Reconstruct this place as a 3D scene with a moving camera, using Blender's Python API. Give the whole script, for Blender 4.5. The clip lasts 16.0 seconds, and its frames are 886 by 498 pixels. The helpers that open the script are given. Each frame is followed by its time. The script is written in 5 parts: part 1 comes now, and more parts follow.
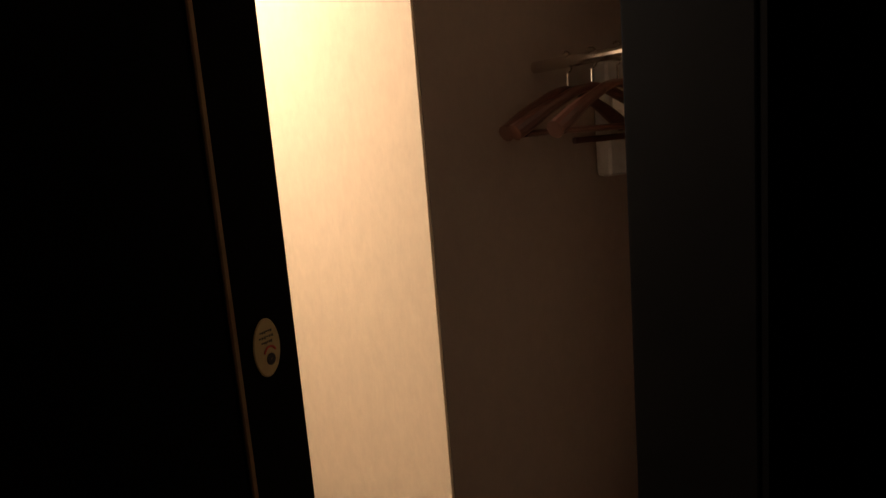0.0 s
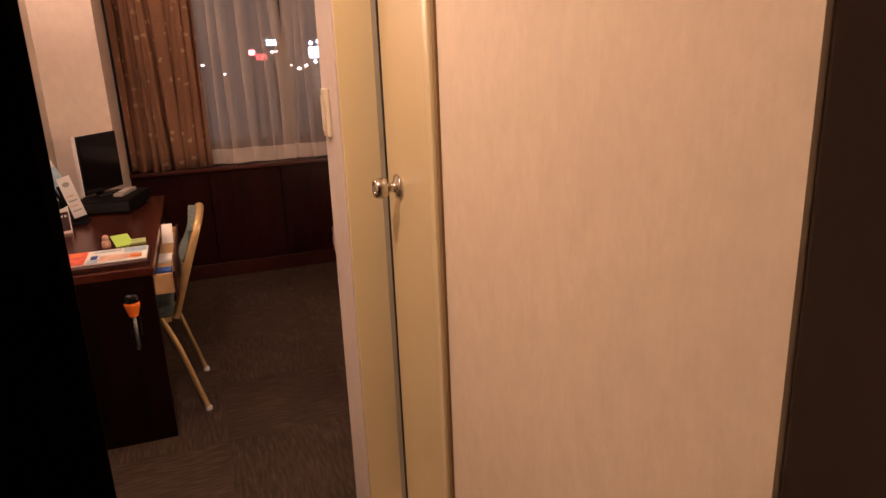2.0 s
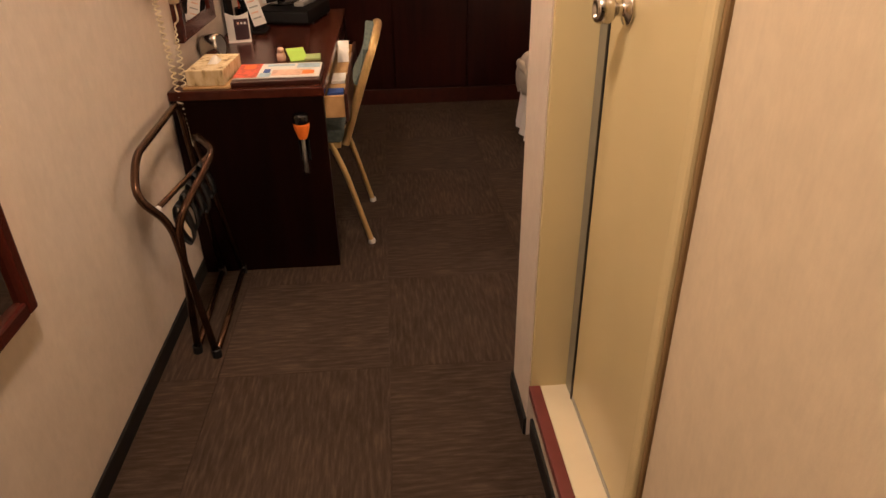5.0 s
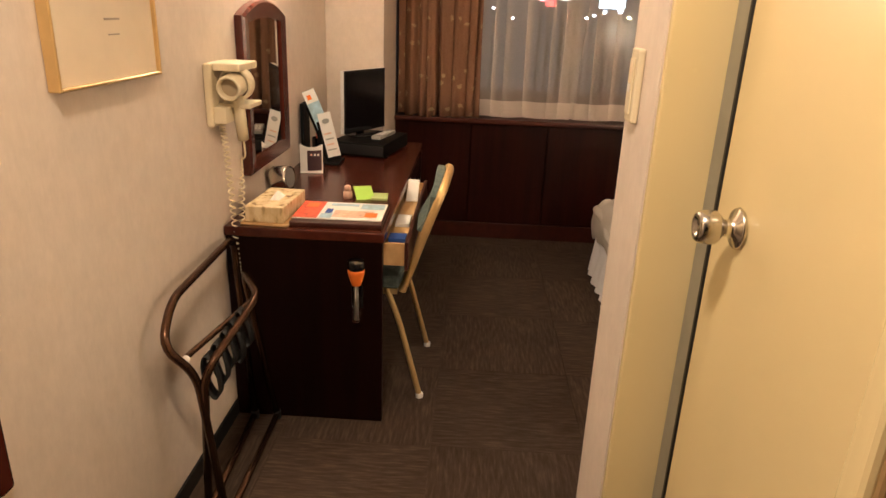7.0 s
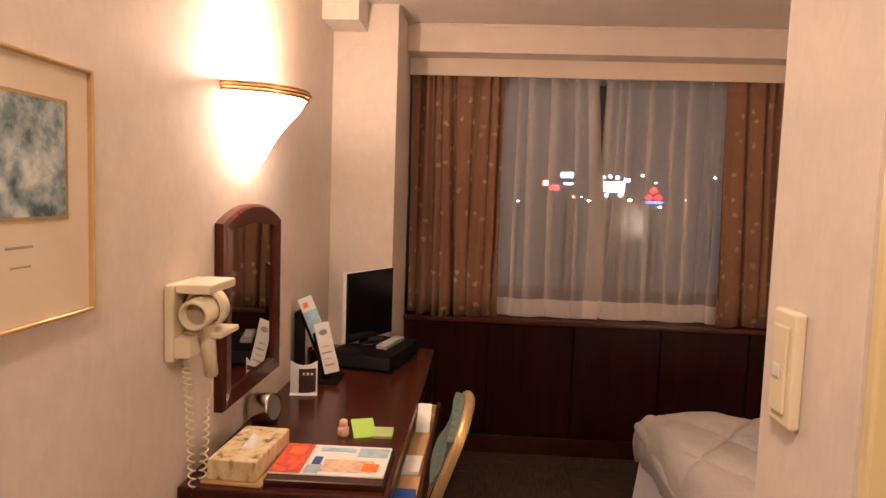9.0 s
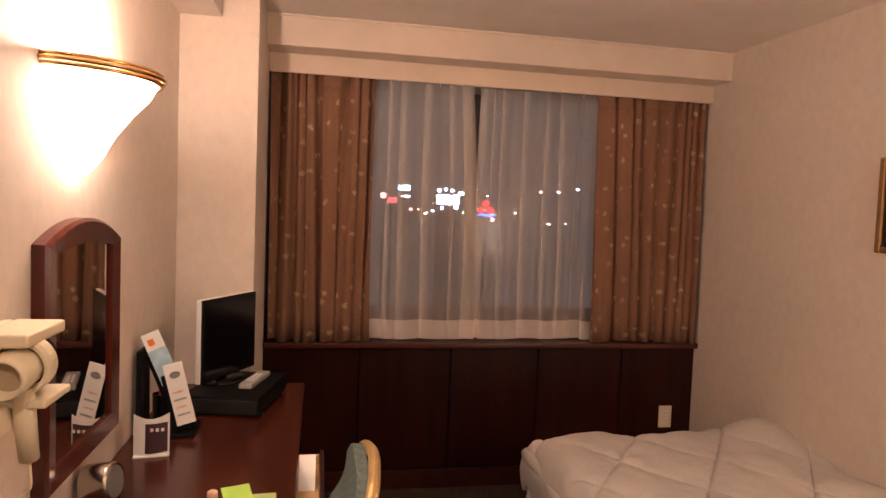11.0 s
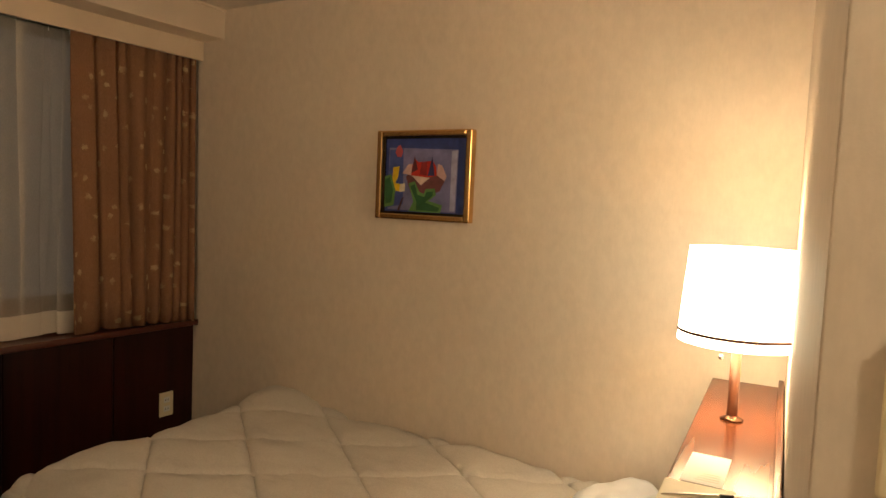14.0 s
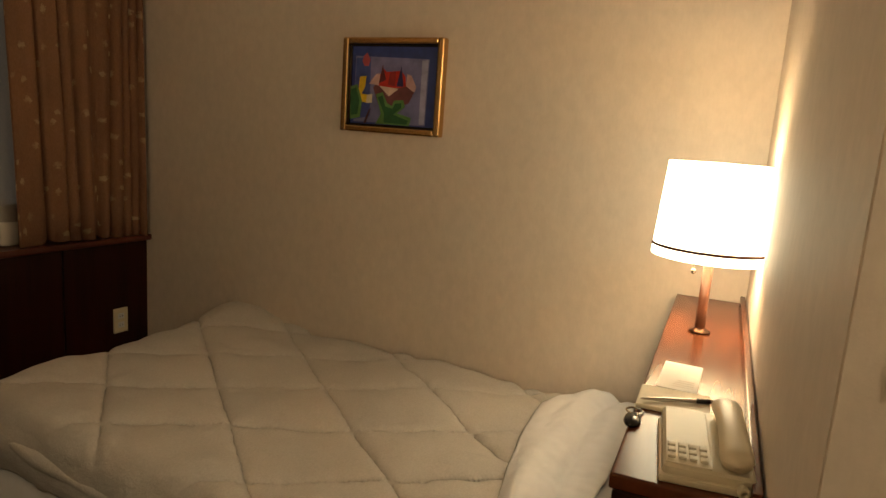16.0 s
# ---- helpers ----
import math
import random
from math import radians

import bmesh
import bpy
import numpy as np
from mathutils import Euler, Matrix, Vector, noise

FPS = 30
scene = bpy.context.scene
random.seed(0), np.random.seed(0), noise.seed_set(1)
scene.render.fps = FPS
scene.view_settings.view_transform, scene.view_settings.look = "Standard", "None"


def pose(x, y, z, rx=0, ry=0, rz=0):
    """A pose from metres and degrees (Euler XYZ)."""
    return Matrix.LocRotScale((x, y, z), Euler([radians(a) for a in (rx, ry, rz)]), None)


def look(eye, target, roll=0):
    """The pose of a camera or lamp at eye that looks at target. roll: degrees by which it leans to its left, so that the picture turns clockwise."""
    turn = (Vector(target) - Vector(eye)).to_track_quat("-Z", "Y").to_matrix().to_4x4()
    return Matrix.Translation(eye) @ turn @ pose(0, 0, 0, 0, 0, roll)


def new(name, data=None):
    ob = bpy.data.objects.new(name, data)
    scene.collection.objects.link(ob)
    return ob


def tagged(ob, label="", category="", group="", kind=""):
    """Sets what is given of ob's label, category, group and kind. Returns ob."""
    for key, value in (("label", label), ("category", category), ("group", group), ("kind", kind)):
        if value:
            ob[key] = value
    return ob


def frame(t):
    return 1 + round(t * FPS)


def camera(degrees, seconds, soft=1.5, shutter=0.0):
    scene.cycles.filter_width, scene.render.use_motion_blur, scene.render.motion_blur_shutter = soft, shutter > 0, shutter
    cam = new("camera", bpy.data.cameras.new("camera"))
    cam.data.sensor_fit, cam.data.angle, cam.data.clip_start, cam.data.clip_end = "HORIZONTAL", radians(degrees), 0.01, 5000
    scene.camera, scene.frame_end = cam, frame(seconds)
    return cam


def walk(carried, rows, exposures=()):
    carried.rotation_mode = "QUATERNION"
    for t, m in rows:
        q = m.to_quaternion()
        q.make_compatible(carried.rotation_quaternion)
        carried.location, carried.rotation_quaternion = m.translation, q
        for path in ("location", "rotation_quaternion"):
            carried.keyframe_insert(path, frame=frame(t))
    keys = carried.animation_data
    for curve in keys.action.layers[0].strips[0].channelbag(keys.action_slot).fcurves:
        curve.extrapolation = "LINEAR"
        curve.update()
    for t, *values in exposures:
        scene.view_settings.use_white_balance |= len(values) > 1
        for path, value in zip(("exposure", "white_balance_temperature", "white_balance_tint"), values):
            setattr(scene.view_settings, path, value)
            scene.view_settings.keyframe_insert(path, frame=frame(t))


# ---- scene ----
cam = camera(67.3, 16.0)
PATH = [
    (0, (-0.184, -0.476, 1.405), (1.051, 1.070, 1.087), -4.7),
    (0.5, (-0.049, -0.293, 1.420), (1.076, 1.306, 0.998), -4.9),
    (1, (0.092, -0.109, 1.402), (1.044, 1.589, 0.943), -3.9),
    (1.5, (0.189, 0.077, 1.380), (1.000, 1.837, 0.887), -3.6),
    (2, (0.234, 0.214, 1.364), (0.887, 2.025, 0.821), -2.3),
    (2.25, (0.268, 0.270, 1.346), (0.842, 2.095, 0.768), -2.0),
    (2.5, (0.251, 0.325, 1.325), (0.757, 2.16, 0.713), -1.6),
    (3, (0.258, 0.431, 1.309), (0.603, 2.27, 0.604), -2.1),
    (3.5, (0.247, 0.46, 1.279), (0.465, 2.274, 0.465), -3.0),
    (6, (0.257, 0.614, 1.315), (0.304, 2.354, 0.331), 0.9),
    (6.5, (0.263, 0.685, 1.338), (0.233, 2.502, 0.504), 1.8),
    (7, (0.285, 0.773, 1.355), (0.217, 2.655, 0.682), 2.3),
    (7.5, (0.293, 0.871, 1.373), (0.179, 2.797, 0.846), 1.0),
    (8, (0.273, 1.014, 1.386), (0.137, 2.973, 1.005), 3.4),
    (8.5, (0.254, 1.134, 1.417), (0.106, 3.118, 1.209), 2.3),
    (11, (0.071, 1.537, 1.413), (0.436, 3.5, 1.302), 2.2),
    (11.5, (0.028, 1.65, 1.392), (0.669, 3.536, 1.215), 2.4),
    (12, (0.026, 1.757, 1.408), (0.954, 3.52, 1.233), 3.8),
    (12.5, (-0.015, 1.836, 1.408), (1.151, 3.455, 1.267), 3.4),
    (13, (-0.037, 1.885, 1.403), (1.342, 3.329, 1.285), 2.7),
    (13.5, (-0.044, 1.932, 1.394), (1.524, 3.169, 1.293), 3.1),
    (14, (-0.046, 1.966, 1.399), (1.634, 3.042, 1.259), 2.5),
    (14.5, (-0.055, 1.997, 1.386), (1.688, 2.965, 1.221), 1.8),
    (15, (-0.074, 2.037, 1.378), (1.714, 2.918, 1.208), 2.0),
    (15.5, (-0.057, 2.044, 1.364), (1.727, 2.921, 1.138), 3.1),
    (16, (-0.046, 2.039, 1.355), (1.691, 2.964, 1.001), 4.0),
]
walk(cam, [(t, look(eye, target, roll)) for t, eye, target, roll in PATH], [
    (0, 1.75, 5700, 12), (0.5, 1.48, 5900, 17), (1, 1.42, 6200, 20), (1.5, 1.25, 6400, 28), (2, 1.0, 6400, 38), (2.5, 0.8, 6500, 42), (3, 0.8, 6300, 42), (3.5, 0.97, 5900, 40),
    (6, 1.38, 6200, 10), (7, 1.55, 5900, 10), (8, 1.5, 5800, 12), (8.5, 1.25, 5900, 20), (11, 1.17, 6000, 28), (11.5, 1.35, 6200, 14), (12, 1.5, 6400, 0), (12.5, 1.5, 6400, -7), (13, 1.25, 6400, -3), (14, 0.50, 6500, -1), (14.5, 0.20, 6400, -3), (16, -0.05, 6400, -4),
])

# ---- world and lights ----
world = bpy.data.worlds.new("night")
scene.world = world
world.use_nodes = True
world.node_tree.nodes["Background"].inputs[0].default_value = (0.010, 0.009, 0.013, 1)
world.node_tree.nodes["Background"].inputs[1].default_value = 1.0

WARM = (1.0, 0.735, 0.49)


def lamp_point(name, place, watts, radius, color=WARM):
    data = bpy.data.lights.new(name, "POINT")
    data.energy, data.color, data.shadow_soft_size = watts, color, radius
    ob = new(name, data)
    ob.location = place
    return ob


lamp_point("sconce_bulb", (-0.40, 3.18, 1.715), 11.5, 0.03)
lamp_point("bedside_bulb", (1.721, 2.223, 1.205), 4.3, 0.03, (1.0, 0.785, 0.56))
entry = bpy.data.lights.new("entry_downlight_bulb", "AREA")
entry.shape, entry.size, entry.energy, entry.color = "DISK", 0.16, 8.2, WARM
new("entry_downlight_bulb", entry).location = (0.05, 1.15, 2.255)

# ---- materials ----


class Nodes:
    """A small wrapper to wire up a principled material."""

    def __init__(self, name, rough=0.6, metal=0.0, spec=0.5):
        self.mat = bpy.data.materials.new(name)
        self.mat.use_nodes = True
        self.tree = self.mat.node_tree
        self.p = self.tree.nodes["Principled BSDF"]
        self.p.inputs["Roughness"].default_value = rough
        self.p.inputs["Metallic"].default_value = metal
        self.p.inputs["Specular IOR Level"].default_value = spec
        self.pos = None

    def node(self, kind, **values):
        n = self.tree.nodes.new(kind)
        for key, value in values.items():
            key = key.replace("_", " ")
            n.inputs[key].default_value = value
        return n

    def link(self, a, b):
        self.tree.links.new(a, b)

    def coords(self, scale=(1, 1, 1), turn=(0, 0, 0), which="Object"):
        c = self.tree.nodes.new("ShaderNodeTexCoord")
        m = self.tree.nodes.new("ShaderNodeMapping")
        m.inputs["Scale"].default_value = scale
        m.inputs["Rotation"].default_value = turn
        self.link(c.outputs[which], m.inputs[0])
        return m.outputs[0]

    def noise(self, scale=5.0, detail=3.0, stretch=(1, 1, 1), which="Object", rough=0.55):
        n = self.tree.nodes.new("ShaderNodeTexNoise")
        n.inputs["Scale"].default_value, n.inputs["Detail"].default_value = scale, detail
        n.inputs["Roughness"].default_value = rough
        self.link(self.coords(stretch, which=which), n.inputs["Vector"])
        return n.outputs["Fac"]

    def ramp(self, fac, stops):
        r = self.tree.nodes.new("ShaderNodeValToRGB")
        while len(r.color_ramp.elements) < len(stops):
            r.color_ramp.elements.new(0.5)
        for e, (at, col) in zip(r.color_ramp.elements, stops):
            e.position, e.color = at, (*col, 1)
        self.link(fac, r.inputs[0])
        return r.outputs[0]

    def mix(self, fac, a, b, blend="MIX"):
        m = self.tree.nodes.new("ShaderNodeMix")
        m.data_type, m.blend_type = "RGBA", blend
        for v, i in ((fac, 0), (a, 6), (b, 7)):
            if isinstance(v, (int, float)):
                m.inputs[i].default_value = v
            elif isinstance(v, tuple):
                m.inputs[i].default_value = (*v, 1)
            else:
                self.link(v, m.inputs[i])
        return m.outputs[2]

    def color(self, v):
        if isinstance(v, tuple):
            self.p.inputs["Base Color"].default_value = (*v, 1)
        else:
            self.link(v, self.p.inputs["Base Color"])
        return self

    def roughness(self, v):
        self.link(v, self.p.inputs["Roughness"])
        return self

    def bump(self, fac, strength=0.2, distance=0.002):
        b = self.tree.nodes.new("ShaderNodeBump")
        b.inputs["Strength"].default_value, b.inputs["Distance"].default_value = strength, distance
        self.link(fac, b.inputs["Height"])
        self.link(b.outputs[0], self.p.inputs["Normal"])
        return self


def plain(name, col, rough=0.5, metal=0.0, vary=0.12, scale=14.0, bump=0.08):
    m = Nodes(name, rough, metal)
    f = m.noise(scale, 4)
    dark = tuple(c * (1 - vary) for c in col)
    lite = tuple(min(1, c * (1 + vary)) for c in col)
    m.color(m.ramp(f, [(0.3, dark), (0.7, lite)]))
    if bump:
        m.bump(m.noise(scale * 9, 2), bump, 0.001)
    return m.mat


def wood(name, dark, lite, rough=0.3, along=(1, 0.07, 1), scale=26.0, spec=0.5):
    m = Nodes(name, rough, 0.0, spec)
    grain = m.noise(scale, 6, along)
    broad = m.noise(2.2, 3, along)
    a = m.ramp(grain, [(0.32, dark), (0.68, lite)])
    m.color(m.mix(0.35, a, m.ramp(broad, [(0.35, dark), (0.7, lite)])))
    m.bump(grain, 0.10, 0.0006)
    return m.mat


def wallpaper(name, base, weave=1.0):
    m = Nodes(name, 0.68, spec=0.35)
    threads = m.noise(170, 3, (1, 1, 0.22))
    mottle = m.noise(26, 5, (1, 1, 0.75), rough=0.7)
    stain = m.noise(1.6, 3)
    a = m.ramp(threads, [(0.3, tuple(c * 0.93 for c in base)), (0.7, tuple(min(1, c * 1.05) for c in base))])
    b = m.ramp(mottle, [(0.36, tuple(c * 0.86 for c in base)), (0.64, tuple(min(1, c * 1.05) for c in base))])
    c = m.ramp(stain, [(0.3, tuple(c * 0.93 for c in base)), (0.7, base)])
    m.color(m.mix(0.3, m.mix(0.55, a, b), c))
    h = m.mix(0.5, threads, m.noise(260, 2))
    m.bump(h, 0.35 * weave, 0.0012)
    return m.mat


MAT_PAPER = wallpaper("wallpaper_cream", (0.70, 0.615, 0.53))
MAT_CEIL = plain("ceiling_paint", (0.70, 0.63, 0.56), 0.9, vary=0.04, scale=5, bump=0.15)
MAT_BEAM = plain("beam_paint", (0.72, 0.62, 0.52), 0.7, vary=0.04, scale=6)
MAT_PANEL = wallpaper("cream_grained_panel", (0.72, 0.60, 0.42), 0.6)
MAT_BATHDOOR = plain("cream_yellow_enamel", (0.72, 0.60, 0.33), 0.24, vary=0.03, scale=3, bump=0.03)
MAT_CREAM = plain("cream_plastic", (0.76, 0.67, 0.47), 0.4, vary=0.04, scale=8, bump=0.03)
MAT_GREYALU = plain("grey_aluminium", (0.40, 0.41, 0.39), 0.42, 0.7, vary=0.08)
MAT_DARKALU = plain("dark_bronze_aluminium", (0.07, 0.064, 0.058), 0.5, 0.3, vary=0.08)
MAT_REDWOOD = wood("dark_red_wood", (0.025, 0.006, 0.004), (0.062, 0.015, 0.009), 0.28)
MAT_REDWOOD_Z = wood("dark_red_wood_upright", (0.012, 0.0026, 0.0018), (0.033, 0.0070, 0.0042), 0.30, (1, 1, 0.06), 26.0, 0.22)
MAT_MATTBLACK = Nodes("matt_black_case", 0.6, 0.0, 0.12)
MAT_MATTBLACK.color(MAT_MATTBLACK.ramp(MAT_MATTBLACK.noise(60, 3), [(0.3, (0.004, 0.004, 0.004)), (0.7, (0.008, 0.008, 0.008))]))
MAT_MATTBLACK = MAT_MATTBLACK.mat
# copy of the upright red wood with shade put into its colour
MAT_DESK_SHADED = wood("red_wood_shaded", (0.004, 0.0012, 0.0010), (0.012, 0.0028, 0.0020), 0.42, (1, 1, 0.06), 26.0, 0.10)
MAT_MAHOGANY = wood("mahogany_frame", (0.045, 0.008, 0.005), (0.105, 0.020, 0.011), 0.22, (1, 1, 0.08), 22.0, 0.45)
MAT_SILL = wood("red_brown_sill_wood", (0.048, 0.010, 0.006), (0.105, 0.025, 0.013), 0.30, (0.07, 1, 1), 22.0, 0.45)
MAT_DESKTOP = wood("desk_top_wood", (0.040, 0.0085, 0.0045), (0.088, 0.019, 0.0095), 0.22, (1, 0.06, 1), 20, 0.38)
MAT_SHELF = wood("headboard_wood", (0.085, 0.022, 0.009), (0.175, 0.050, 0.019), 0.22, (0.06, 1, 1), 20, 0.32)
MAT_PALEWOOD = wood("pale_drawer_wood", (0.50, 0.30, 0.12), (0.66, 0.43, 0.20), 0.5)
MAT_BLACK = plain("black_rubber", (0.008, 0.008, 0.008), 0.5, vary=0.2)
MAT_BLACKGLOSS = plain("black_plastic", (0.006, 0.006, 0.007), 0.22, vary=0.1, bump=0)
# near-black colour carries the darkness of the unlit corridor
MAT_UNLIT_BLACK = Nodes("unlit_corridor_black", 0.75, 0.0, 0.08)
MAT_UNLIT_BLACK.color(MAT_UNLIT_BLACK.ramp(MAT_UNLIT_BLACK.noise(14, 4), [(0.3, (0.0020, 0.0018, 0.0016)), (0.7, (0.0034, 0.0030, 0.0027))]))
MAT_UNLIT_BLACK = MAT_UNLIT_BLACK.mat
MAT_STEEL = plain("satin_steel", (0.62, 0.58, 0.52), 0.22, 1.0, vary=0.05, bump=0.02)
MAT_BRASS = plain("polished_brass", (0.70, 0.45, 0.20), 0.22, 1.0, vary=0.08, bump=0.02)
MAT_GOLD = plain("gold_tube", (0.66, 0.46, 0.20), 0.34, 0.55, vary=0.12)
MAT_BRONZE = plain("bronze_tube", (0.10, 0.052, 0.03), 0.24, 0.85, vary=0.2)
MAT_WHITE = plain("white_plastic", (0.78, 0.76, 0.72), 0.35, vary=0.03, bump=0.02)
MAT_PAPERWHITE = plain("white_paper", (0.82, 0.80, 0.76), 0.75, vary=0.03, bump=0.05)
MAT_ORANGE = plain("orange_plastic", (0.85, 0.20, 0.02), 0.35, vary=0.06)
MAT_GREEN = plain("green_paper", (0.42, 0.72, 0.10), 0.7, vary=0.05)
MAT_PALEGREEN = plain("pale_green_paper", (0.45, 0.58, 0.22), 0.7, vary=0.05)
MAT_BLUE = plain("blue_paper", (0.02, 0.08, 0.34), 0.6, vary=0.1)
MAT_SKYBLUE = plain("sky_blue_print", (0.38, 0.56, 0.66), 0.4, vary=0.25, scale=30)
MAT_REDPRINT = plain("red_orange_print", (0.72, 0.10, 0.05), 0.4, vary=0.4, scale=45)
MAT_PEACH = plain("peach_print", (0.80, 0.50, 0.36), 0.4, vary=0.3, scale=60)
MAT_INK = plain("dark_ink", (0.03, 0.02, 0.02), 0.6)
MAT_GREYINK = plain("grey_ink", (0.35, 0.30, 0.24), 0.7)
MAT_CLEAR = Nodes("clear_plastic", 0.15)
MAT_CLEAR.color((0.75, 0.70, 0.62))
MAT_CLEAR.p.inputs["Transmission Weight"].default_value = 0.6
MAT_CLEAR = MAT_CLEAR.mat
MAT_PHONE = plain("ivory_phone_plastic", (0.74, 0.67, 0.50), 0.36, vary=0.03, bump=0.03)
MAT_CARDBOARD = Nodes("wood_print_tissue_box", 0.6)
MAT_CARDBOARD.color(MAT_CARDBOARD.ramp(MAT_CARDBOARD.noise(34, 3, (1, 1, 0.45)), [(0.34, (0.22, 0.12, 0.04)), (0.44, (0.62, 0.47, 0.24)), (0.60, (0.76, 0.63, 0.40))]))
MAT_CARDBOARD = MAT_CARDBOARD.mat
MAT_MIRROR = Nodes("mirror_glass", 0.02, 1.0)
MAT_MIRROR.color((0.62, 0.60, 0.57))
MAT_MIRROR = MAT_MIRROR.mat
MAT_SHEET = plain("white_cotton", (0.86, 0.87, 0.91), 0.85, vary=0.03, bump=0.2)


def quilt_material():
    m = Nodes("pale_quilt_cotton", 0.9, spec=0.2)
    m.color(m.mix(0.5, m.ramp(m.noise(5, 3), [(0.3, (0.50, 0.472, 0.44)), (0.7, (0.58, 0.55, 0.512))]), m.ramp(m.noise(180, 2), [(0.3, (0.52, 0.49, 0.455)), (0.7, (0.66, 0.63, 0.59))])))
    m.bump(m.mix(0.05, m.noise(15, 5, rough=0.6), m.noise(240, 2)), 0.6, 0.012)
    return m.mat


def carpet_material():
    m = Nodes("ribbed_brown_carpet", 0.98, spec=0.1)
    ribs = m.noise(95, 3, (1, 0.12, 1), rough=0.6)
    tuft = m.noise(420, 2)
    broad = m.noise(3, 3)
    info = m.tree.nodes.new("ShaderNodeObjectInfo")
    a = m.ramp(ribs, [(0.35, (0.028, 0.019, 0.013)), (0.52, (0.062, 0.043, 0.032)), (0.70, (0.122, 0.087, 0.064))])
    b = m.mix(0.35, a, m.ramp(tuft, [(0.3, (0.034, 0.023, 0.017)), (0.7, (0.130, 0.092, 0.068))]))
    tone = m.ramp(info.outputs["Random"], [(0.0, (0.80, 0.80, 0.80)), (1.0, (1.0, 1.0, 1.0))])
    c = m.mix(1.0, b, tone, "MULTIPLY")
    m.color(m.mix(0.2, c, m.ramp(broad, [(0.3, (0.040, 0.028, 0.02)), (0.7, (0.125, 0.088, 0.063))])))
    m.bump(m.mix(0.5, ribs, tuft), 0.9, 0.004)
    return m.mat


def drape_material():
    m = Nodes("brown_drape_cloth", 0.92, spec=0.15)
    c = m.coords((1, 1, 1), which="UV")
    v = m.tree.nodes.new("ShaderNodeTexVoronoi")
    v.voronoi_dimensions = "2D"
    v.inputs["Scale"].default_value, v.inputs["Randomness"].default_value = 9.5, 0.85
    warp = m.tree.nodes.new("ShaderNodeTexNoise")
    warp.inputs["Scale"].default_value = 6
    m.link(c, warp.inputs["Vector"])
    bent = m.mix(0.06, c, warp.outputs["Color"])
    m.link(bent, v.inputs["Vector"])
    wob = m.tree.nodes.new("ShaderNodeTexNoise")
    wob.inputs["Scale"].default_value = 95
    m.link(c, wob.inputs["Vector"])
    add = m.tree.nodes.new("ShaderNodeMath")
    add.operation = "MULTIPLY_ADD"
    m.link(wob.outputs["Fac"], add.inputs[0])
    add.inputs[1].default_value = 0.26
    m.link(v.outputs["Distance"], add.inputs[2])
    spot = m.ramp(add.outputs[0], [(0.20, (1, 1, 1)), (0.275, (0, 0, 0))])
    cloth = m.mix(0.5, m.ramp(m.noise(3, 3), [(0.3, (0.215, 0.112, 0.066)), (0.7, (0.28, 0.152, 0.09))]), m.ramp(m.noise(300, 2, (1, 1, 0.3)), [(0.3, (0.20, 0.104, 0.062)), (0.7, (0.295, 0.162, 0.097))]))
    fade = m.ramp(m.noise(13, 2), [(0.35, (0.25, 0.25, 0.25)), (0.65, (0.95, 0.95, 0.95))])
    m.color(m.mix(m.mix(1.0, spot, fade, "MULTIPLY"), cloth, (0.50, 0.36, 0.20)))
    m.bump(m.noise(350, 2), 0.3, 0.001)
    return m.mat


def sheer_material(name, cover, col):
    m = Nodes(name, 0.9, spec=0.1)
    m.color(col)
    thr = m.noise(500, 1, (1, 1, 0.2))
    clear = m.tree.nodes.new("ShaderNodeBsdfTransparent")
    trans = m.tree.nodes.new("ShaderNodeBsdfTranslucent")
    trans.inputs[0].default_value = (*col, 1)
    mixa = m.tree.nodes.new("ShaderNodeMixShader")
    mixa.inputs[0].default_value = 0.22
    mixb = m.tree.nodes.new("ShaderNodeMixShader")
    amount = m.ramp(thr, [(0.3, (cover - 0.02,) * 3), (0.7, (cover + 0.02,) * 3)])
    m.link(amount, mixb.inputs[0])
    m.link(m.p.outputs[0], mixa.inputs[1])
    m.link(trans.outputs[0], mixa.inputs[2])
    m.link(clear.outputs[0], mixb.inputs[1])
    m.link(mixa.outputs[0], mixb.inputs[2])
    m.link(mixb.outputs[0], m.tree.nodes["Material Output"].inputs[0])
    return m.mat


def glow(name, col, strength):
    mat = bpy.data.materials.new(name)
    mat.use_nodes = True
    p = mat.node_tree.nodes["Principled BSDF"]
    p.inputs["Base Color"].default_value = (*col, 1)
    p.inputs["Emission Color"].default_value = (*col, 1)
    p.inputs["Emission Strength"].default_value = strength
    return mat


def teal_fabric():
    m = Nodes("teal_woven_fabric", 0.9, spec=0.15)
    v = m.tree.nodes.new("ShaderNodeTexChecker")
    v.inputs["Scale"].default_value = 46
    m.link(m.coords((1, 1, 1), (0.6, 0.5, 0.78)), v.inputs["Vector"])
    a = m.ramp(v.outputs["Fac"], [(0.4, (0.10, 0.135, 0.13)), (0.6, (0.15, 0.19, 0.175))])
    m.color(m.mix(0.4, a, m.ramp(m.noise(120, 3), [(0.3, (0.09, 0.12, 0.115)), (0.7, (0.17, 0.21, 0.19))])))
    m.bump(m.noise(260, 2), 0.4, 0.001)
    return m.mat


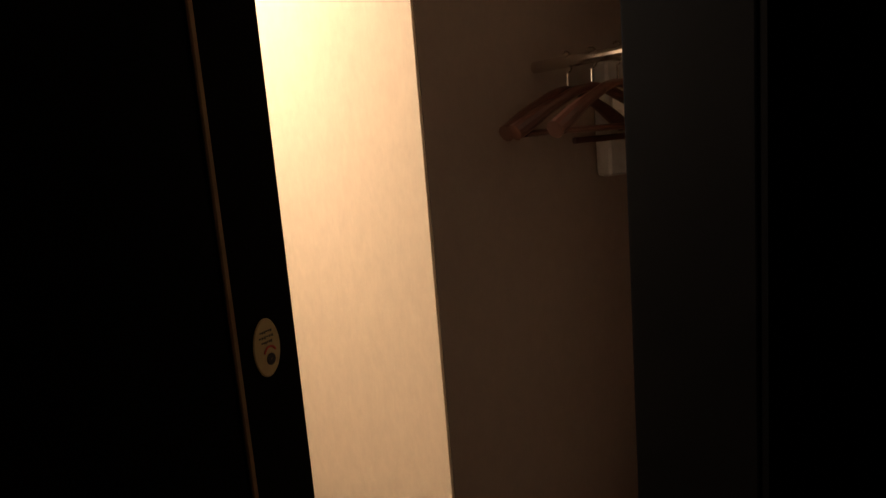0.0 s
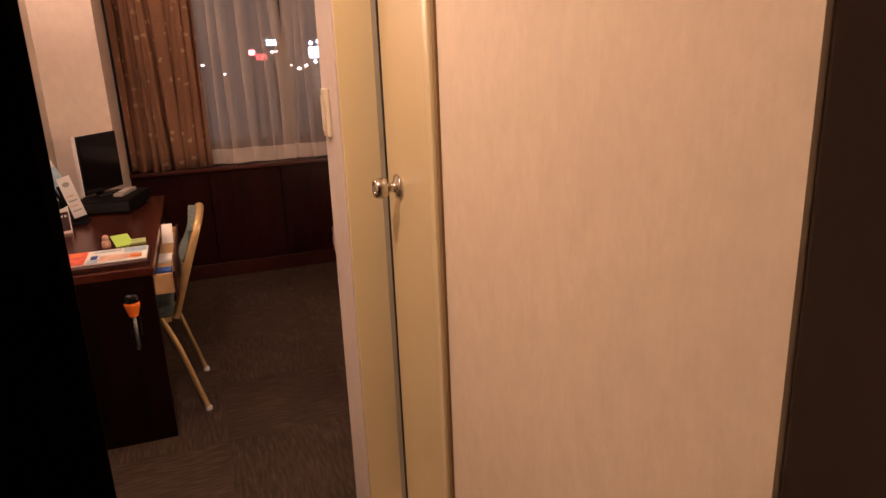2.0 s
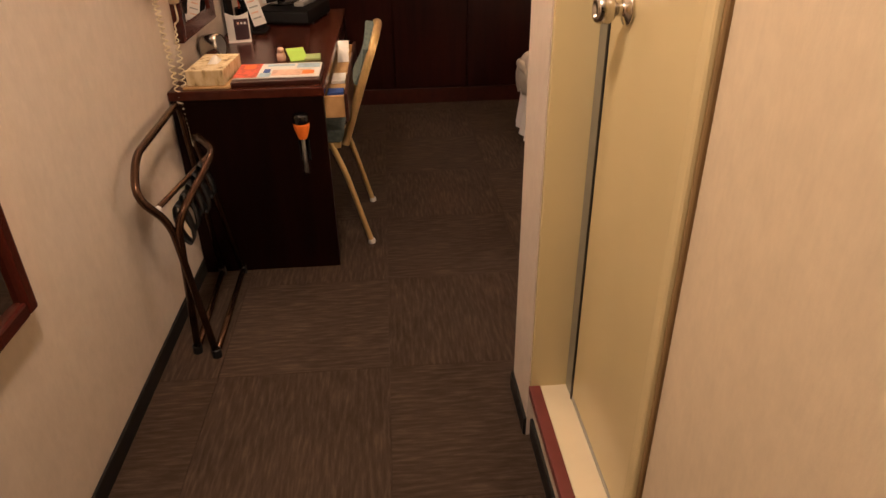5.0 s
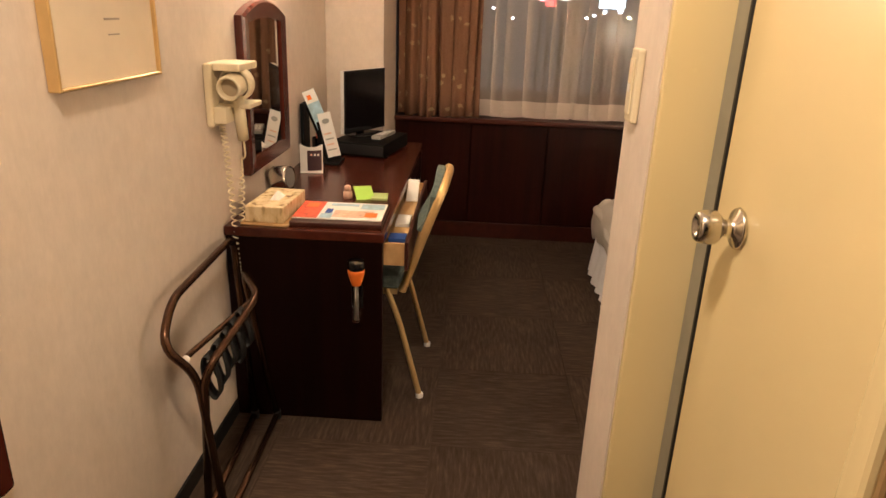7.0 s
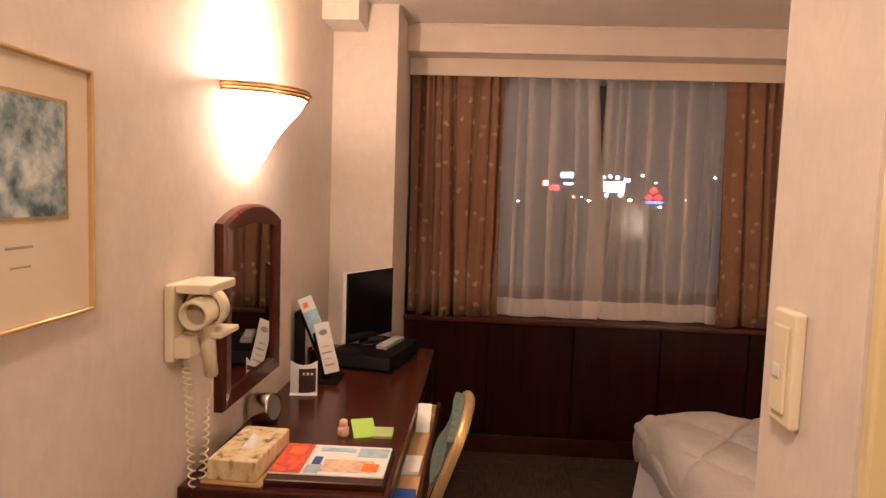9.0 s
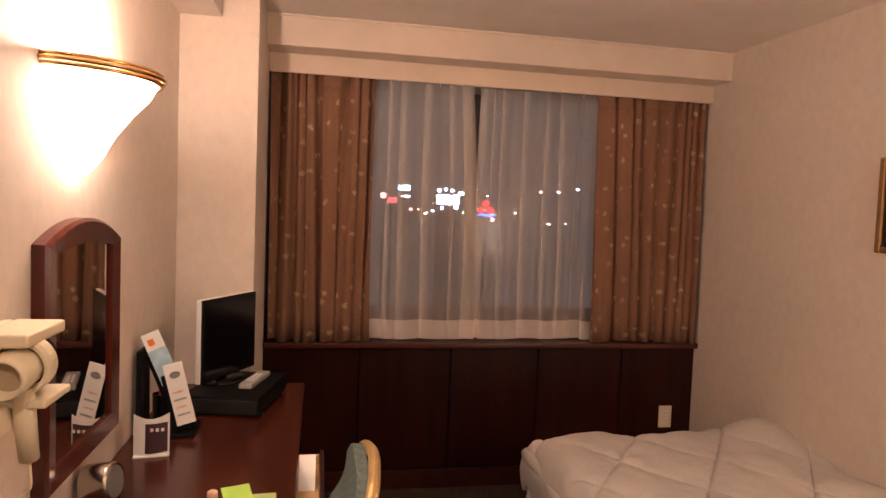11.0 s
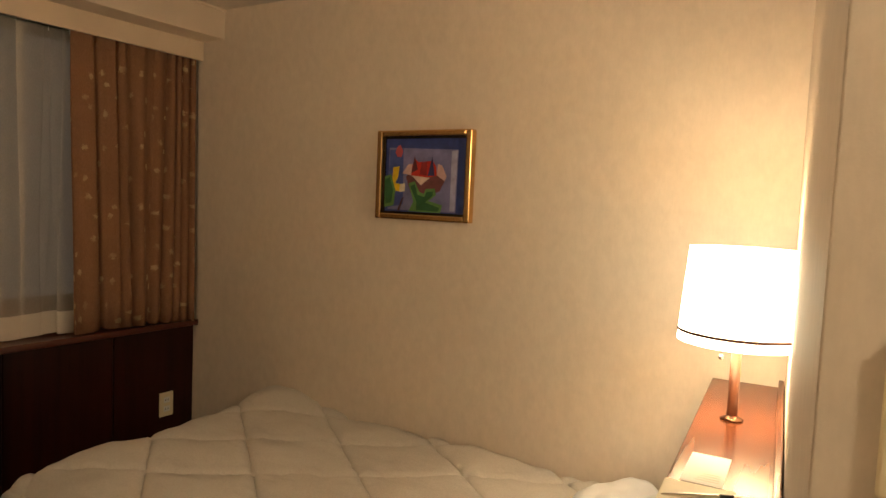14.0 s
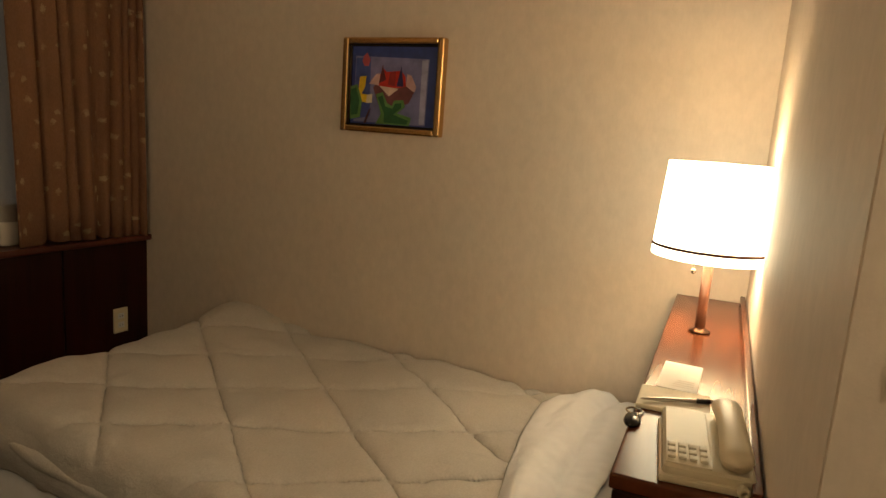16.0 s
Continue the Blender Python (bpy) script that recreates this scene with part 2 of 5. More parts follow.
MAT_QUILT = quilt_material()
MAT_CARPET = carpet_material()
MAT_DRAPE = drape_material()
MAT_SHEER = sheer_material("sheer_voile", 0.30, (0.95, 0.87, 0.79))
MAT_HEM = sheer_material("sheer_hem", 0.74, (0.88, 0.81, 0.74))
MAT_TEAL = teal_fabric()
MAT_BOWL = glow("lit_frosted_glass", (1.0, 0.76, 0.50), 10.5)
MAT_SHADE = glow("lit_cloth_shade", (1.0, 0.79, 0.545), 7.6)
MAT_DOWN = glow("lit_downlight", (1.0, 0.75, 0.5), 12.0)
MAT_GLASS = Nodes("window_glass", 0.02)
MAT_GLASS.color((0.9, 0.9, 0.9))
MAT_GLASS.p.inputs["Transmission Weight"].default_value = 1.0
MAT_GLASS.p.inputs["IOR"].default_value = 1.3
MAT_GLASS = MAT_GLASS.mat

# ---- mesh helpers ----


def part(name, bm, material, parent=None, label=""):
    """Links a bmesh as one mesh object, under a thing or a part."""
    me = bpy.data.meshes.new(name)
    bmesh.ops.recalc_face_normals(bm, faces=bm.faces)
    bm.to_mesh(me)
    bm.free()
    me.materials.append(material)
    ob = new(name, me)
    if parent is not None:
        ob.parent = parent
        ob.matrix_parent_inverse = Matrix.Identity(4)
    if label:
        ob["label"] = label
    return ob


def thing(name, label, category, at=(0, 0, 0), turn=0.0, group=""):
    """An Empty at a thing's base, turned about z by degrees."""
    ob = new(name)
    ob.matrix_basis = pose(*at, 0, 0, turn)
    ob.empty_display_size = 0.05
    return tagged(ob, label, category, group)


def setting(ob, label, category="structure"):
    return tagged(ob, label, category, "", "structure")


def add_box(bm, lo, hi, bevel=0.0, seg=2, m=None):
    """A box from corner lo to corner hi, its edges rounded by bevel."""
    made = bmesh.ops.create_cube(bm, size=1.0)["verts"]
    mat = Matrix.Translation([(a + b) / 2 for a, b in zip(lo, hi)]) @ Matrix.Diagonal([b - a for a, b in zip(lo, hi)] + [1])
    bmesh.ops.transform(bm, matrix=mat, verts=made)
    if bevel:
        edges = list({e for v in made for e in v.link_edges})
        out = bmesh.ops.bevel(bm, geom=edges, offset=bevel, segments=seg, affect="EDGES", profile=0.6)
        made = list({v for f in out["faces"] for v in f.verts} | {v for v in made if v.is_valid})
    if m is not None:
        bmesh.ops.transform(bm, matrix=m, verts=made)
    return made


def block(lo, hi, bevel=0.0, seg=2, m=None):
    bm = bmesh.new()
    add_box(bm, lo, hi, bevel, seg, m)
    return bm


def smooth(ob):
    for p in ob.data.polygons:
        p.use_smooth = True
    return ob


def add_tube(bm, points, radius, sides=10, round_at=0.0, closed=False):
    """A round tube along points, with corners rounded by round_at."""
    pts = [Vector(p) for p in points]
    if round_at:
        out = [pts[0]]
        for a, b, c in zip(pts, pts[1:], pts[2:]):
            r = min(round_at, (a - b).length * 0.45, (c - b).length * 0.45)
            p, q = b + (a - b).normalized() * r, b + (c - b).normalized() * r
            for k in range(6):
                s = k / 5
                out.append((1 - s) ** 2 * p + 2 * s * (1 - s) * b + s * s * q)
        pts = out + [pts[-1]]
    rings, side = [], None
    for i, p in enumerate(pts):
        d = (pts[min(i + 1, len(pts) - 1)] - pts[max(i - 1, 0)]).normalized()
        if side is None:
            side = d.orthogonal().normalized()
        side = (side - d * side.dot(d)).normalized()
        up = d.cross(side)
        rr = radius(i / (len(pts) - 1)) if callable(radius) else radius
        rings.append([bm.verts.new(p + rr * (math.cos(a) * side + math.sin(a) * up)) for a in [2 * math.pi * k / sides for k in range(sides)]])
    for r0, r1 in zip(rings, rings[1:]):
        for k in range(sides):
            bm.faces.new((r0[k], r0[(k + 1) % sides], r1[(k + 1) % sides], r1[k]))
    bm.faces.new(rings[0])
    bm.faces.new(rings[-1][::-1])


def tube(points, radius, sides=10, round_at=0.0):
    bm = bmesh.new()
    add_tube(bm, points, radius, sides, round_at)
    return bm


def add_lathe(bm, profile, sides=32, start=0.0, sweep=360.0, m=None):
    """Turns (radius, height) pairs about z."""
    full = abs(sweep) >= 360
    count = sides if full else sides + 1
    rings = []
    for r, z in profile:
        rings.append([bm.verts.new((r * math.cos(radians(start + sweep * k / sides)), r * math.sin(radians(start + sweep * k / sides)), z)) for k in range(count)])
    for a, b in zip(rings, rings[1:]):
        for k in range(sides):
            j = (k + 1) % count
            bm.faces.new((a[k], a[j], b[j], b[k]))
    verts = [v for r in rings for v in r]
    bmesh.ops.remove_doubles(bm, verts=verts, dist=1e-5)
    if m is not None:
        bmesh.ops.transform(bm, matrix=m, verts=[v for v in verts if v.is_valid])


def lathe(profile, sides=32, start=0.0, sweep=360.0, m=None):
    bm = bmesh.new()
    add_lathe(bm, profile, sides, start, sweep, m)
    return bm


def sheet(nu, nv, f):
    """A grid of quads over the unit square, laid by f(u, v); with UV in f's own u, v lengths."""
    bm = bmesh.new()
    vs = [[bm.verts.new(f(i / nu, j / nv)) for j in range(nv + 1)] for i in range(nu + 1)]
    for i in range(nu):
        for j in range(nv):
            bm.faces.new((vs[i][j], vs[i + 1][j], vs[i + 1][j + 1], vs[i][j + 1]))
    return bm


# ---- the room's plan ----
LEFT, RIGHT, CEILING = -0.485, 2.14, 2.27      # long walls and height
PANEL_Y, SILL_Z = 4.84, 0.755                  # panelling under the window
PILLAR_Y, PILLAR_X = 4.30, -0.185              # pillar in the corner by the window
BATH_X, BATH_Y0, BATH_Y1 = 0.575, 0.51, 1.993  # bathroom block
END_X = 0.558                                  # its papered end stands proud
BATH_Y2 = 2.145                                # its rear wall meets the long wall here
ENTRY_Y, JAMB_X = 0.043, 0.547                 # entrance wall and its doorway
DOOR_Y0, DOOR_Y1, STEP = 1.187, 1.800, 0.18      # bathroom doorway and its raised sill
SLANT = math.atan2(BATH_Y2 - BATH_Y1, RIGHT - END_X)

# floor: subfloor and carpet tiles
setting(part("floor", block((LEFT - 0.15, -2.0, -0.10), (RIGHT + 0.36, PANEL_Y + 0.3, -0.006)), MAT_CARPET), "dark brown ribbed carpet tile floor", "floor")

# walls
setting(part("wall_left", block((LEFT - 0.15, -2.0, -0.1), (LEFT, PANEL_Y + 0.35, 2.45)), MAT_PAPER), "long wall in cream woven-look wallpaper", "wall")
LEAN = Matrix.Translation((RIGHT, 3.46, 0)) @ Matrix.Rotation(radians(1.8), 4, "Z") @ Matrix.Translation((-RIGHT, -3.46, 0))
setting(part("wall_right", block((RIGHT, -2.0, -0.1), (RIGHT + 0.15, PANEL_Y + 0.35, 2.45), m=LEAN), MAT_PAPER), "long wall beside the bed in cream wallpaper", "wall")
setting(part("ceiling", block((LEFT - 0.15, -2.0, CEILING), (RIGHT + 0.36, PANEL_Y + 0.35, CEILING + 0.12)), MAT_CEIL), "plain off-white ceiling", "ceiling")
bm = block((LEFT + 0.001, -0.12, 2.06), (JAMB_X, ENTRY_Y, CEILING - 0.001))
add_box(bm, (JAMB_X, -0.12, 0), (RIGHT + 0.15, ENTRY_Y, CEILING - 0.001))
setting(part("wall_entrance", bm, MAT_PAPER), "entrance wall around the room door", "wall")
# added panel and unseen wall, coloured near black to keep the corridor dark
setting(part("wall_corridor_face", block((JAMB_X - 0.010, -0.140, 0), (RIGHT + 0.15, -0.1305, CEILING - 0.001)), MAT_UNLIT_BLACK), "added panel on the corridor side of the entrance wall, near black for the unlit corridor", "wall")
setting(part("wall_corridor", block((LEFT, -2.0, 0), (RIGHT + 0.20, -1.85, CEILING - 0.001)), MAT_UNLIT_BLACK), "unseen corridor wall behind the doorway, near black so no light bounces back", "wall")

# bathroom block: grained panel, doorway and papered corner
bm = bmesh.new()
add_box(bm, (BATH_X, BATH_Y0, 0), (BATH_X + 0.10, DOOR_Y0 - 0.03, CEILING - 0.001))
setting(part("wall_bathroom_panel", bm, MAT_PANEL), "cream grained panel wall of the bathroom", "wall")
bm = bmesh.new()
add_box(bm, (END_X, DOOR_Y1, 0), (BATH_X + 0.12, BATH_Y1 - 0.0015, CEILING - 0.001))
add_box(bm, (BATH_X, DOOR_Y0 - 0.03, 2.04), (BATH_X + 0.12, DOOR_Y1, CEILING - 0.001))
add_box(bm, (BATH_X, DOOR_Y0 - 0.03, 0), (BATH_X + 0.12, DOOR_Y1, STEP - 0.012))
setting(part("wall_bathroom_corner", bm, MAT_PAPER), "wallpapered wall end beside the bathroom door", "wall")
turned = Matrix.Translation((END_X, BATH_Y1, 0)) @ Matrix.Rotation(SLANT, 4, "Z")
setting(part("wall_headboard", block((0.003, -0.10, 0), (1.70, 0, CEILING - 0.001), m=turned), MAT_PAPER), "cream wallpapered wall behind the headboard shelf", "wall")
# wallpaper darkened to taupe to carry the closet's shade
setting(part("wall_closet_back", block((1.42, ENTRY_Y, 0), (1.50, BATH_Y0 + 0.08, CEILING - 0.001)), wallpaper("shaded_closet_rear", (0.20, 0.152, 0.118))), "rear wall of the open closet", "wall")

# thin board over the side wall, with the closet's shade in its colour
MAT_CLOSET_SHADED = wallpaper("shaded_closet_paper", (0.20, 0.152, 0.118))
setting(part("wall_closet_side", block((BATH_X + 0.006, BATH_Y0 - 0.003, 0), (1.42, BATH_Y0 - 0.0005, CEILING - 0.001)), MAT_CLOSET_SHADED), "wallpapered side wall of the open closet, coloured taupe for its shade", "wall")
setting(part("wall_closet_core", block((BATH_X + 0.10, BATH_Y0, 0), (1.42, BATH_Y0 + 0.08, CEILING - 0.001)), MAT_PANEL), "inner wall between closet and bathroom", "wall")

# window wall: panelling, sill, beam, valance, pillar
bm = block((PILLAR_X, PANEL_Y, 0), (RIGHT, PANEL_Y + 0.30, SILL_Z - 0.03))
add_box(bm, (PILLAR_X, PANEL_Y + 0.02, 2.10), (RIGHT, PANEL_Y + 0.30, CEILING - 0.001))
add_box(bm, (PILLAR_X - 0.35, PANEL_Y, 0), (PILLAR_X, PANEL_Y + 0.30, CEILING - 0.001))
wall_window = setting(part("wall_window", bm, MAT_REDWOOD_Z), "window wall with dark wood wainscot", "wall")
setting(part("pillar", block((LEFT, PILLAR_Y, 0), (PILLAR_X, PANEL_Y, CEILING - 0.001), 0.004), MAT_PAPER), "wallpapered pillar in the corner", "pillar")
setting(part("beam_stub", block((LEFT, PILLAR_Y - 0.22, 2.14), (-0.327, PILLAR_Y, CEILING - 0.001), 0.003), MAT_PAPER), "papered box at the top of the pillar", "beam")
setting(part("beam", block((PILLAR_X, 4.636, 2.13), (RIGHT, PANEL_Y + 0.02, CEILING - 0.001), 0.004), MAT_BEAM), "pale painted beam above the window", "beam")
setting(part("trim_cove", block((PILLAR_X, 4.624, CEILING - 0.012), (RIGHT, 4.636, CEILING - 0.001), 0.003), MAT_BEAM), "narrow trim between beam and ceiling", "trim")
setting(part("valance", block((PILLAR_X, 4.785, 2.040), (RIGHT, 4.80, 2.13), 0.003), plain("satin_valance_paint", (0.72, 0.60, 0.48), 0.32, vary=0.04, scale=6)), "pale curtain valance board", "valance")
bm = block((PILLAR_X, PANEL_Y - 0.05, SILL_Z - 0.028), (RIGHT, PANEL_Y + 0.30, SILL_Z), 0.008, 3)
setting(part("window_sill", bm, MAT_SILL), "dark red wooden window sill", "sill")
# window frame, panes
win = thing("window_1", "aluminium sliding window with dark panes at night", "window", (0.8, PANEL_Y + 0.22, SILL_Z))
win["kind"] = "structure"
x0, x1, zt = PILLAR_X - 0.8, RIGHT - 0.8, 2.10 - SILL_Z
bm = bmesh.new()
for lo, hi in (((x0, 0, 0), (x1, 0.05, 0.05)), ((x0, 0, zt - 0.05), (x1, 0.05, zt)), ((x0, 0, 0.05), (x0 + 0.05, 0.05, zt - 0.05)), ((x1 - 0.05, 0, 0.05), (x1, 0.05, zt - 0.05)), ):
    add_box(bm, lo, hi, 0.003, 1)
part("window_frame", bm, MAT_GREYALU, win)
part("meeting_stile", block((0.042, 0.004, 0.05), (0.102, 0.046, zt - 0.05), 0.003, 1), MAT_DARKALU, win, "dark bronze meeting stile")
# added board; its red-brown stands in for the room mirrored in the panes
part("reflected_band", block((x0, -0.022, 0), (x1, -0.001, 0.150), 0.003, 1), MAT_SILL, win, "added red-brown band in place of the room's reflection low in the panes")
for a, b in ((x0 + 0.05, 0.042), (0.102, x1 - 0.05)):
    pane = part("pane", block((a, 0.022, 0.05), (b, 0.028, zt - 0.05)), MAT_GLASS, win)
    pane.visible_shadow = False

# wainscot boards
n = 5
wide = (RIGHT - PILLAR_X) / n
for k in range(n):
    xa = PILLAR_X + k * wide
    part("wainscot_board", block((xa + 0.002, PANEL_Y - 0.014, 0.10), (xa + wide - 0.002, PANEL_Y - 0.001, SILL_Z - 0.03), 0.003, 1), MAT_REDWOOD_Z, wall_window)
setting(part("baseboard_window", block((PILLAR_X, PANEL_Y - 0.02, 0), (RIGHT, PANEL_Y - 0.001, 0.098), 0.004), MAT_REDWOOD), "dark red wood baseboard", "baseboard")
setting(part("baseboard_left", block((LEFT, ENTRY_Y, 0), (LEFT + 0.008, PILLAR_Y, 0.058), 0.002, 1), MAT_BLACK), "black rubber baseboard", "baseboard")
setting(part("baseboard_corner", block((END_X - 0.008, DOOR_Y1, 0), (END_X, BATH_Y1, 0.058), 0.002, 1), MAT_BLACK), "black rubber baseboard", "baseboard")
setting(part("baseboard_bathroom", block((BATH_X - 0.008, BATH_Y0, 0), (BATH_X, DOOR_Y1, 0.058), 0.002, 1), MAT_BLACK), "black rubber baseboard", "baseboard")
setting(part("baseboard_right", block((RIGHT - 0.008, 2.16, 0), (RIGHT, PANEL_Y - 0.02, 0.058), 0.002, 1, LEAN), MAT_BLACK), "black rubber baseboard", "baseboard")

# night outside
mat_night = glow("night_haze", (0.050, 0.044, 0.040), 0.54)
setting(part("backdrop", block((-60, 118, -30), (140, 120, 60)), mat_night), "dark hazy night sky over the town", "backdrop")
setting(part("ground", block((-80, 6, -31), (150, 118, -30)), plain("night_asphalt", (0.05, 0.05, 0.05), 0.9)), "dark ground outside the window", "ground")


def light_sign(x, z, w, h, col, power, label, name="lit_sign"):
    ob = part(name, block((x - w * 0.42, 79.6, z - h * 0.36), (x + w * 0.42, 80, z + h * 0.36), 0.10, 2), glow("glow_" + name, col, power * 0.55))
    tagged(ob, label, "sign", "lights of the town")
    bm = tube([(x, 80.4, -30), (x, 80.4, z)], 0.12, 6)
    part("post", bm, MAT_BLACK, ob)
    return ob


light_sign(15.0, 2.9, 3.3, 1.7, (0.75, 0.90, 1.0), 6, "wide white illuminated billboard on a post", "billboard")
for x, z, w in ((13.9, 3.95, 0.55), (14.7, 4.1, 0.5), (15.5, 4.0, 0.6), (16.6, 3.7, 1.1), (14.3, 1.9, 0.5), (16.0, 2.0, 0.8)):
    light_sign(x, z, w * 0.8, 0.55, (0.85, 0.95, 1.0), 7, "small bright white lit sign above the billboard" if z > 3 else "small bright white lit sign below the billboard")
light_sign(9.7, 4.1, 1.7, 0.9, (0.45, 0.85, 1.0), 7, "pale blue lit sign on a post")
light_sign(9.9, 3.1, 1.3, 0.4, (0.9, 0.85, 0.7), 4, "small warm lit sign on a post")
light_sign(7.3, 3.1, 0.8, 0.8, (1.0, 0.25, 0.22), 8, "red lit sign on a post")
light_sign(8.3, 2.6, 1.4, 0.9, (0.9, 0.10, 0.08), 2.5, "dim red lit sign on a post")
light_sign(19.8, 1.25, 2.4, 0.35, (0.1, 0.18, 1.0), 5, "long blue lit strip sign")
bm = bmesh.new()
for dx, dz in ((0, 0.85), (-0.55, 0), (0.55, 0)):
    vs = [bm.verts.new((19.7 + dx + a, 79.7, 1.75 + dz + b)) for a, b in ((0, -0.42), (0.5, 0), (0, 0.5), (-0.5, 0))]
    f = bm.faces.new(vs)
    out = bmesh.ops.extrude_face_region(bm, geom=[f])
    bmesh.ops.translate(bm, verts=[v for v in out["geom"] if isinstance(v, bmesh.types.BMVert)], vec=(0, 0.2, 0))
tri = tagged(part("red_emblem_sign", bm, glow("glow_red", (1.0, 0.03, 0.02), 2.2)), "glowing red three-part emblem above a blue strip", "sign", "lights of the town")
part("post", tube([(19.7, 80.4, -30), (19.7, 80.4, 1.8)], 0.12, 6), MAT_BLACK, tri)
rng = random.Random(4)
spots = [(23.5, 1.6, (1, 0.85, 0.5)), (19.9, 3.5, (0.7, 0.9, 1)), (11.5, 1.6, (1, 0.6, 0.3)), (17.1, 1.4, (1, 0.9, 0.4)), (10.6, 1.6, (1, 0.2, 0.15)), (13.2, 1.5, (0.9, 0.95, 1)), (30.0, 0.5, (0.7, 0.9, 1)), (27.8, 0.4, (1, 0.95, 0.85)), (28.9, 4.4, (0.9, 0.9, 0.9)), (31.4, 4.8, (0.9, 0.85, 1)), (26.6, 4.3, (0.9, 0.8, 0.6)), (12.4, 1.2, (1, 0.8, 0.5)), (18.4, 4.3, (1, 0.8, 0.6)), (20.6, 0.7, (0.9, 0.9, 0.8)), (4.2, 0.9, (1, 0.8, 0.7)), (2.0, 1.9, (0.8, 0.85, 1))]
for x, z, col in spots:
    r = rng.uniform(0.12, 0.26)
    ob = part("street_light", lathe([(0.001, -r * 0.6), (r * 0.8, -r * 0.4), (r, 0), (r * 0.7, r * 0.5), (0.001, r * 0.6)], 10), glow("glow_street", col, rng.uniform(4, 9)))
    ob.location = (x, 80, z)
    tagged(ob, "distant lit street lamp on a thin post", "street light", "lights of the town")
    part("post", tube([(0, 0.3, -30 - z), (0, 0.3, 0)], 0.08, 5), MAT_BLACK, ob)


# ---- curtains ----
def curtain(name, xa, xb, y, z0, z1, folds, depth, material, label, seed, lap=0.35, flat=0.0):
    """Hanging cloth in folds, pinched at the top, with thickness."""
    r = random.Random(seed)
    ph = [r.uniform(0, 6.28) for _ in range(6)]
    w = xb - xa

    def place(u, v):
        g = u if not flat else 0.35 * u if u < flat else 0.35 * flat + (u - flat) * (1 - 0.35 * flat) / (1 - flat)
        wob = g + 0.030 * math.sin(9 * u + ph[0] + 1.5 * v) + 0.03 * math.sin(4 * u + ph[4]) * (1 - v)
        a = 2 * math.pi * folds * (wob + 0.050 * math.sin(2 * math.pi * 1.7 * u + ph[1]) + 0.018 * math.sin(2 * math.pi * 3.9 * u + ph[3] + v))
        s = math.sin(a) + 0.34 * math.sin(2.1 * a + ph[2]) + 0.22 * math.sin(3.3 * a + ph[5] + 1.2 * v)
        d = depth * (0.55 + 0.45 * (1 - v)) * s * (0.70 + 0.30 * math.sin(11 * u + ph[3] + 1.1 * v) + 0.25 * math.sin(23 * u + ph[1]))
        z = z0 + (z1 - z0) * v
        sag = (0.006 * math.sin(a + 1) + 0.006 * math.sin(5 * u + ph[2])) * (1 - v)
        return Vector((xa + w * u + lap * depth * math.cos(a) * (0.4 + 0.6 * (1 - v)), y + d, z + sag))

    bm = sheet(int(folds * 18), 10, place)
    bm.verts.index_update()
    uv = bm.loops.layers.uv.new("UVMap")
    for f in bm.faces:
        for lp in f.loops:
            lp[uv].uv = (lp.vert.index // 11 / int(folds * 18) * w * 1.75, lp.vert.co.z)
    ob = smooth(part(name, bm, material))
    if material is MAT_DRAPE:
        ob.modifiers.new("thick", "SOLIDIFY").thickness = 0.002
    tagged(ob, label, "curtain")
    top = sheet(int(folds * 18), 2, lambda u, v: place(u, 0.955 + 0.048 * v) + Vector((0, -0.003, 0)))
    uv = top.loops.layers.uv.new("UVMap")
    smooth(part("heading_tape", top, material, ob, "gathered heading tape"))
    for k in range(int(folds)):
        p = place((k + 0.5) / folds, 1.0)
        part("curtain_hook", tube([(p.x, p.y, z1 - 0.012), (p.x, p.y, z1 + 0.006)], 0.002, 6), MAT_WHITE, ob)
    return ob, place


rail = tagged(part("curtain_rail", block((PILLAR_X + 0.01, 4.83, 2.055), (RIGHT - 0.05, 4.875, 2.075), 0.003), MAT_GREYALU), "grey double curtain rail under the beam", "curtain rail")
curtain("drape", PILLAR_X + 0.008, 0.325, 4.825, SILL_Z + 0.008, 2.052, 6.4, 0.042, MAT_DRAPE, "brown drape with small pale leaf print, gathered open", 3)
curtain("drape", 1.475, RIGHT - 0.062, 4.825, SILL_Z + 0.008, 2.052, 7.2, 0.034, MAT_DRAPE, "brown drape with small pale leaf print, gathered open", 11, flat=0.34)


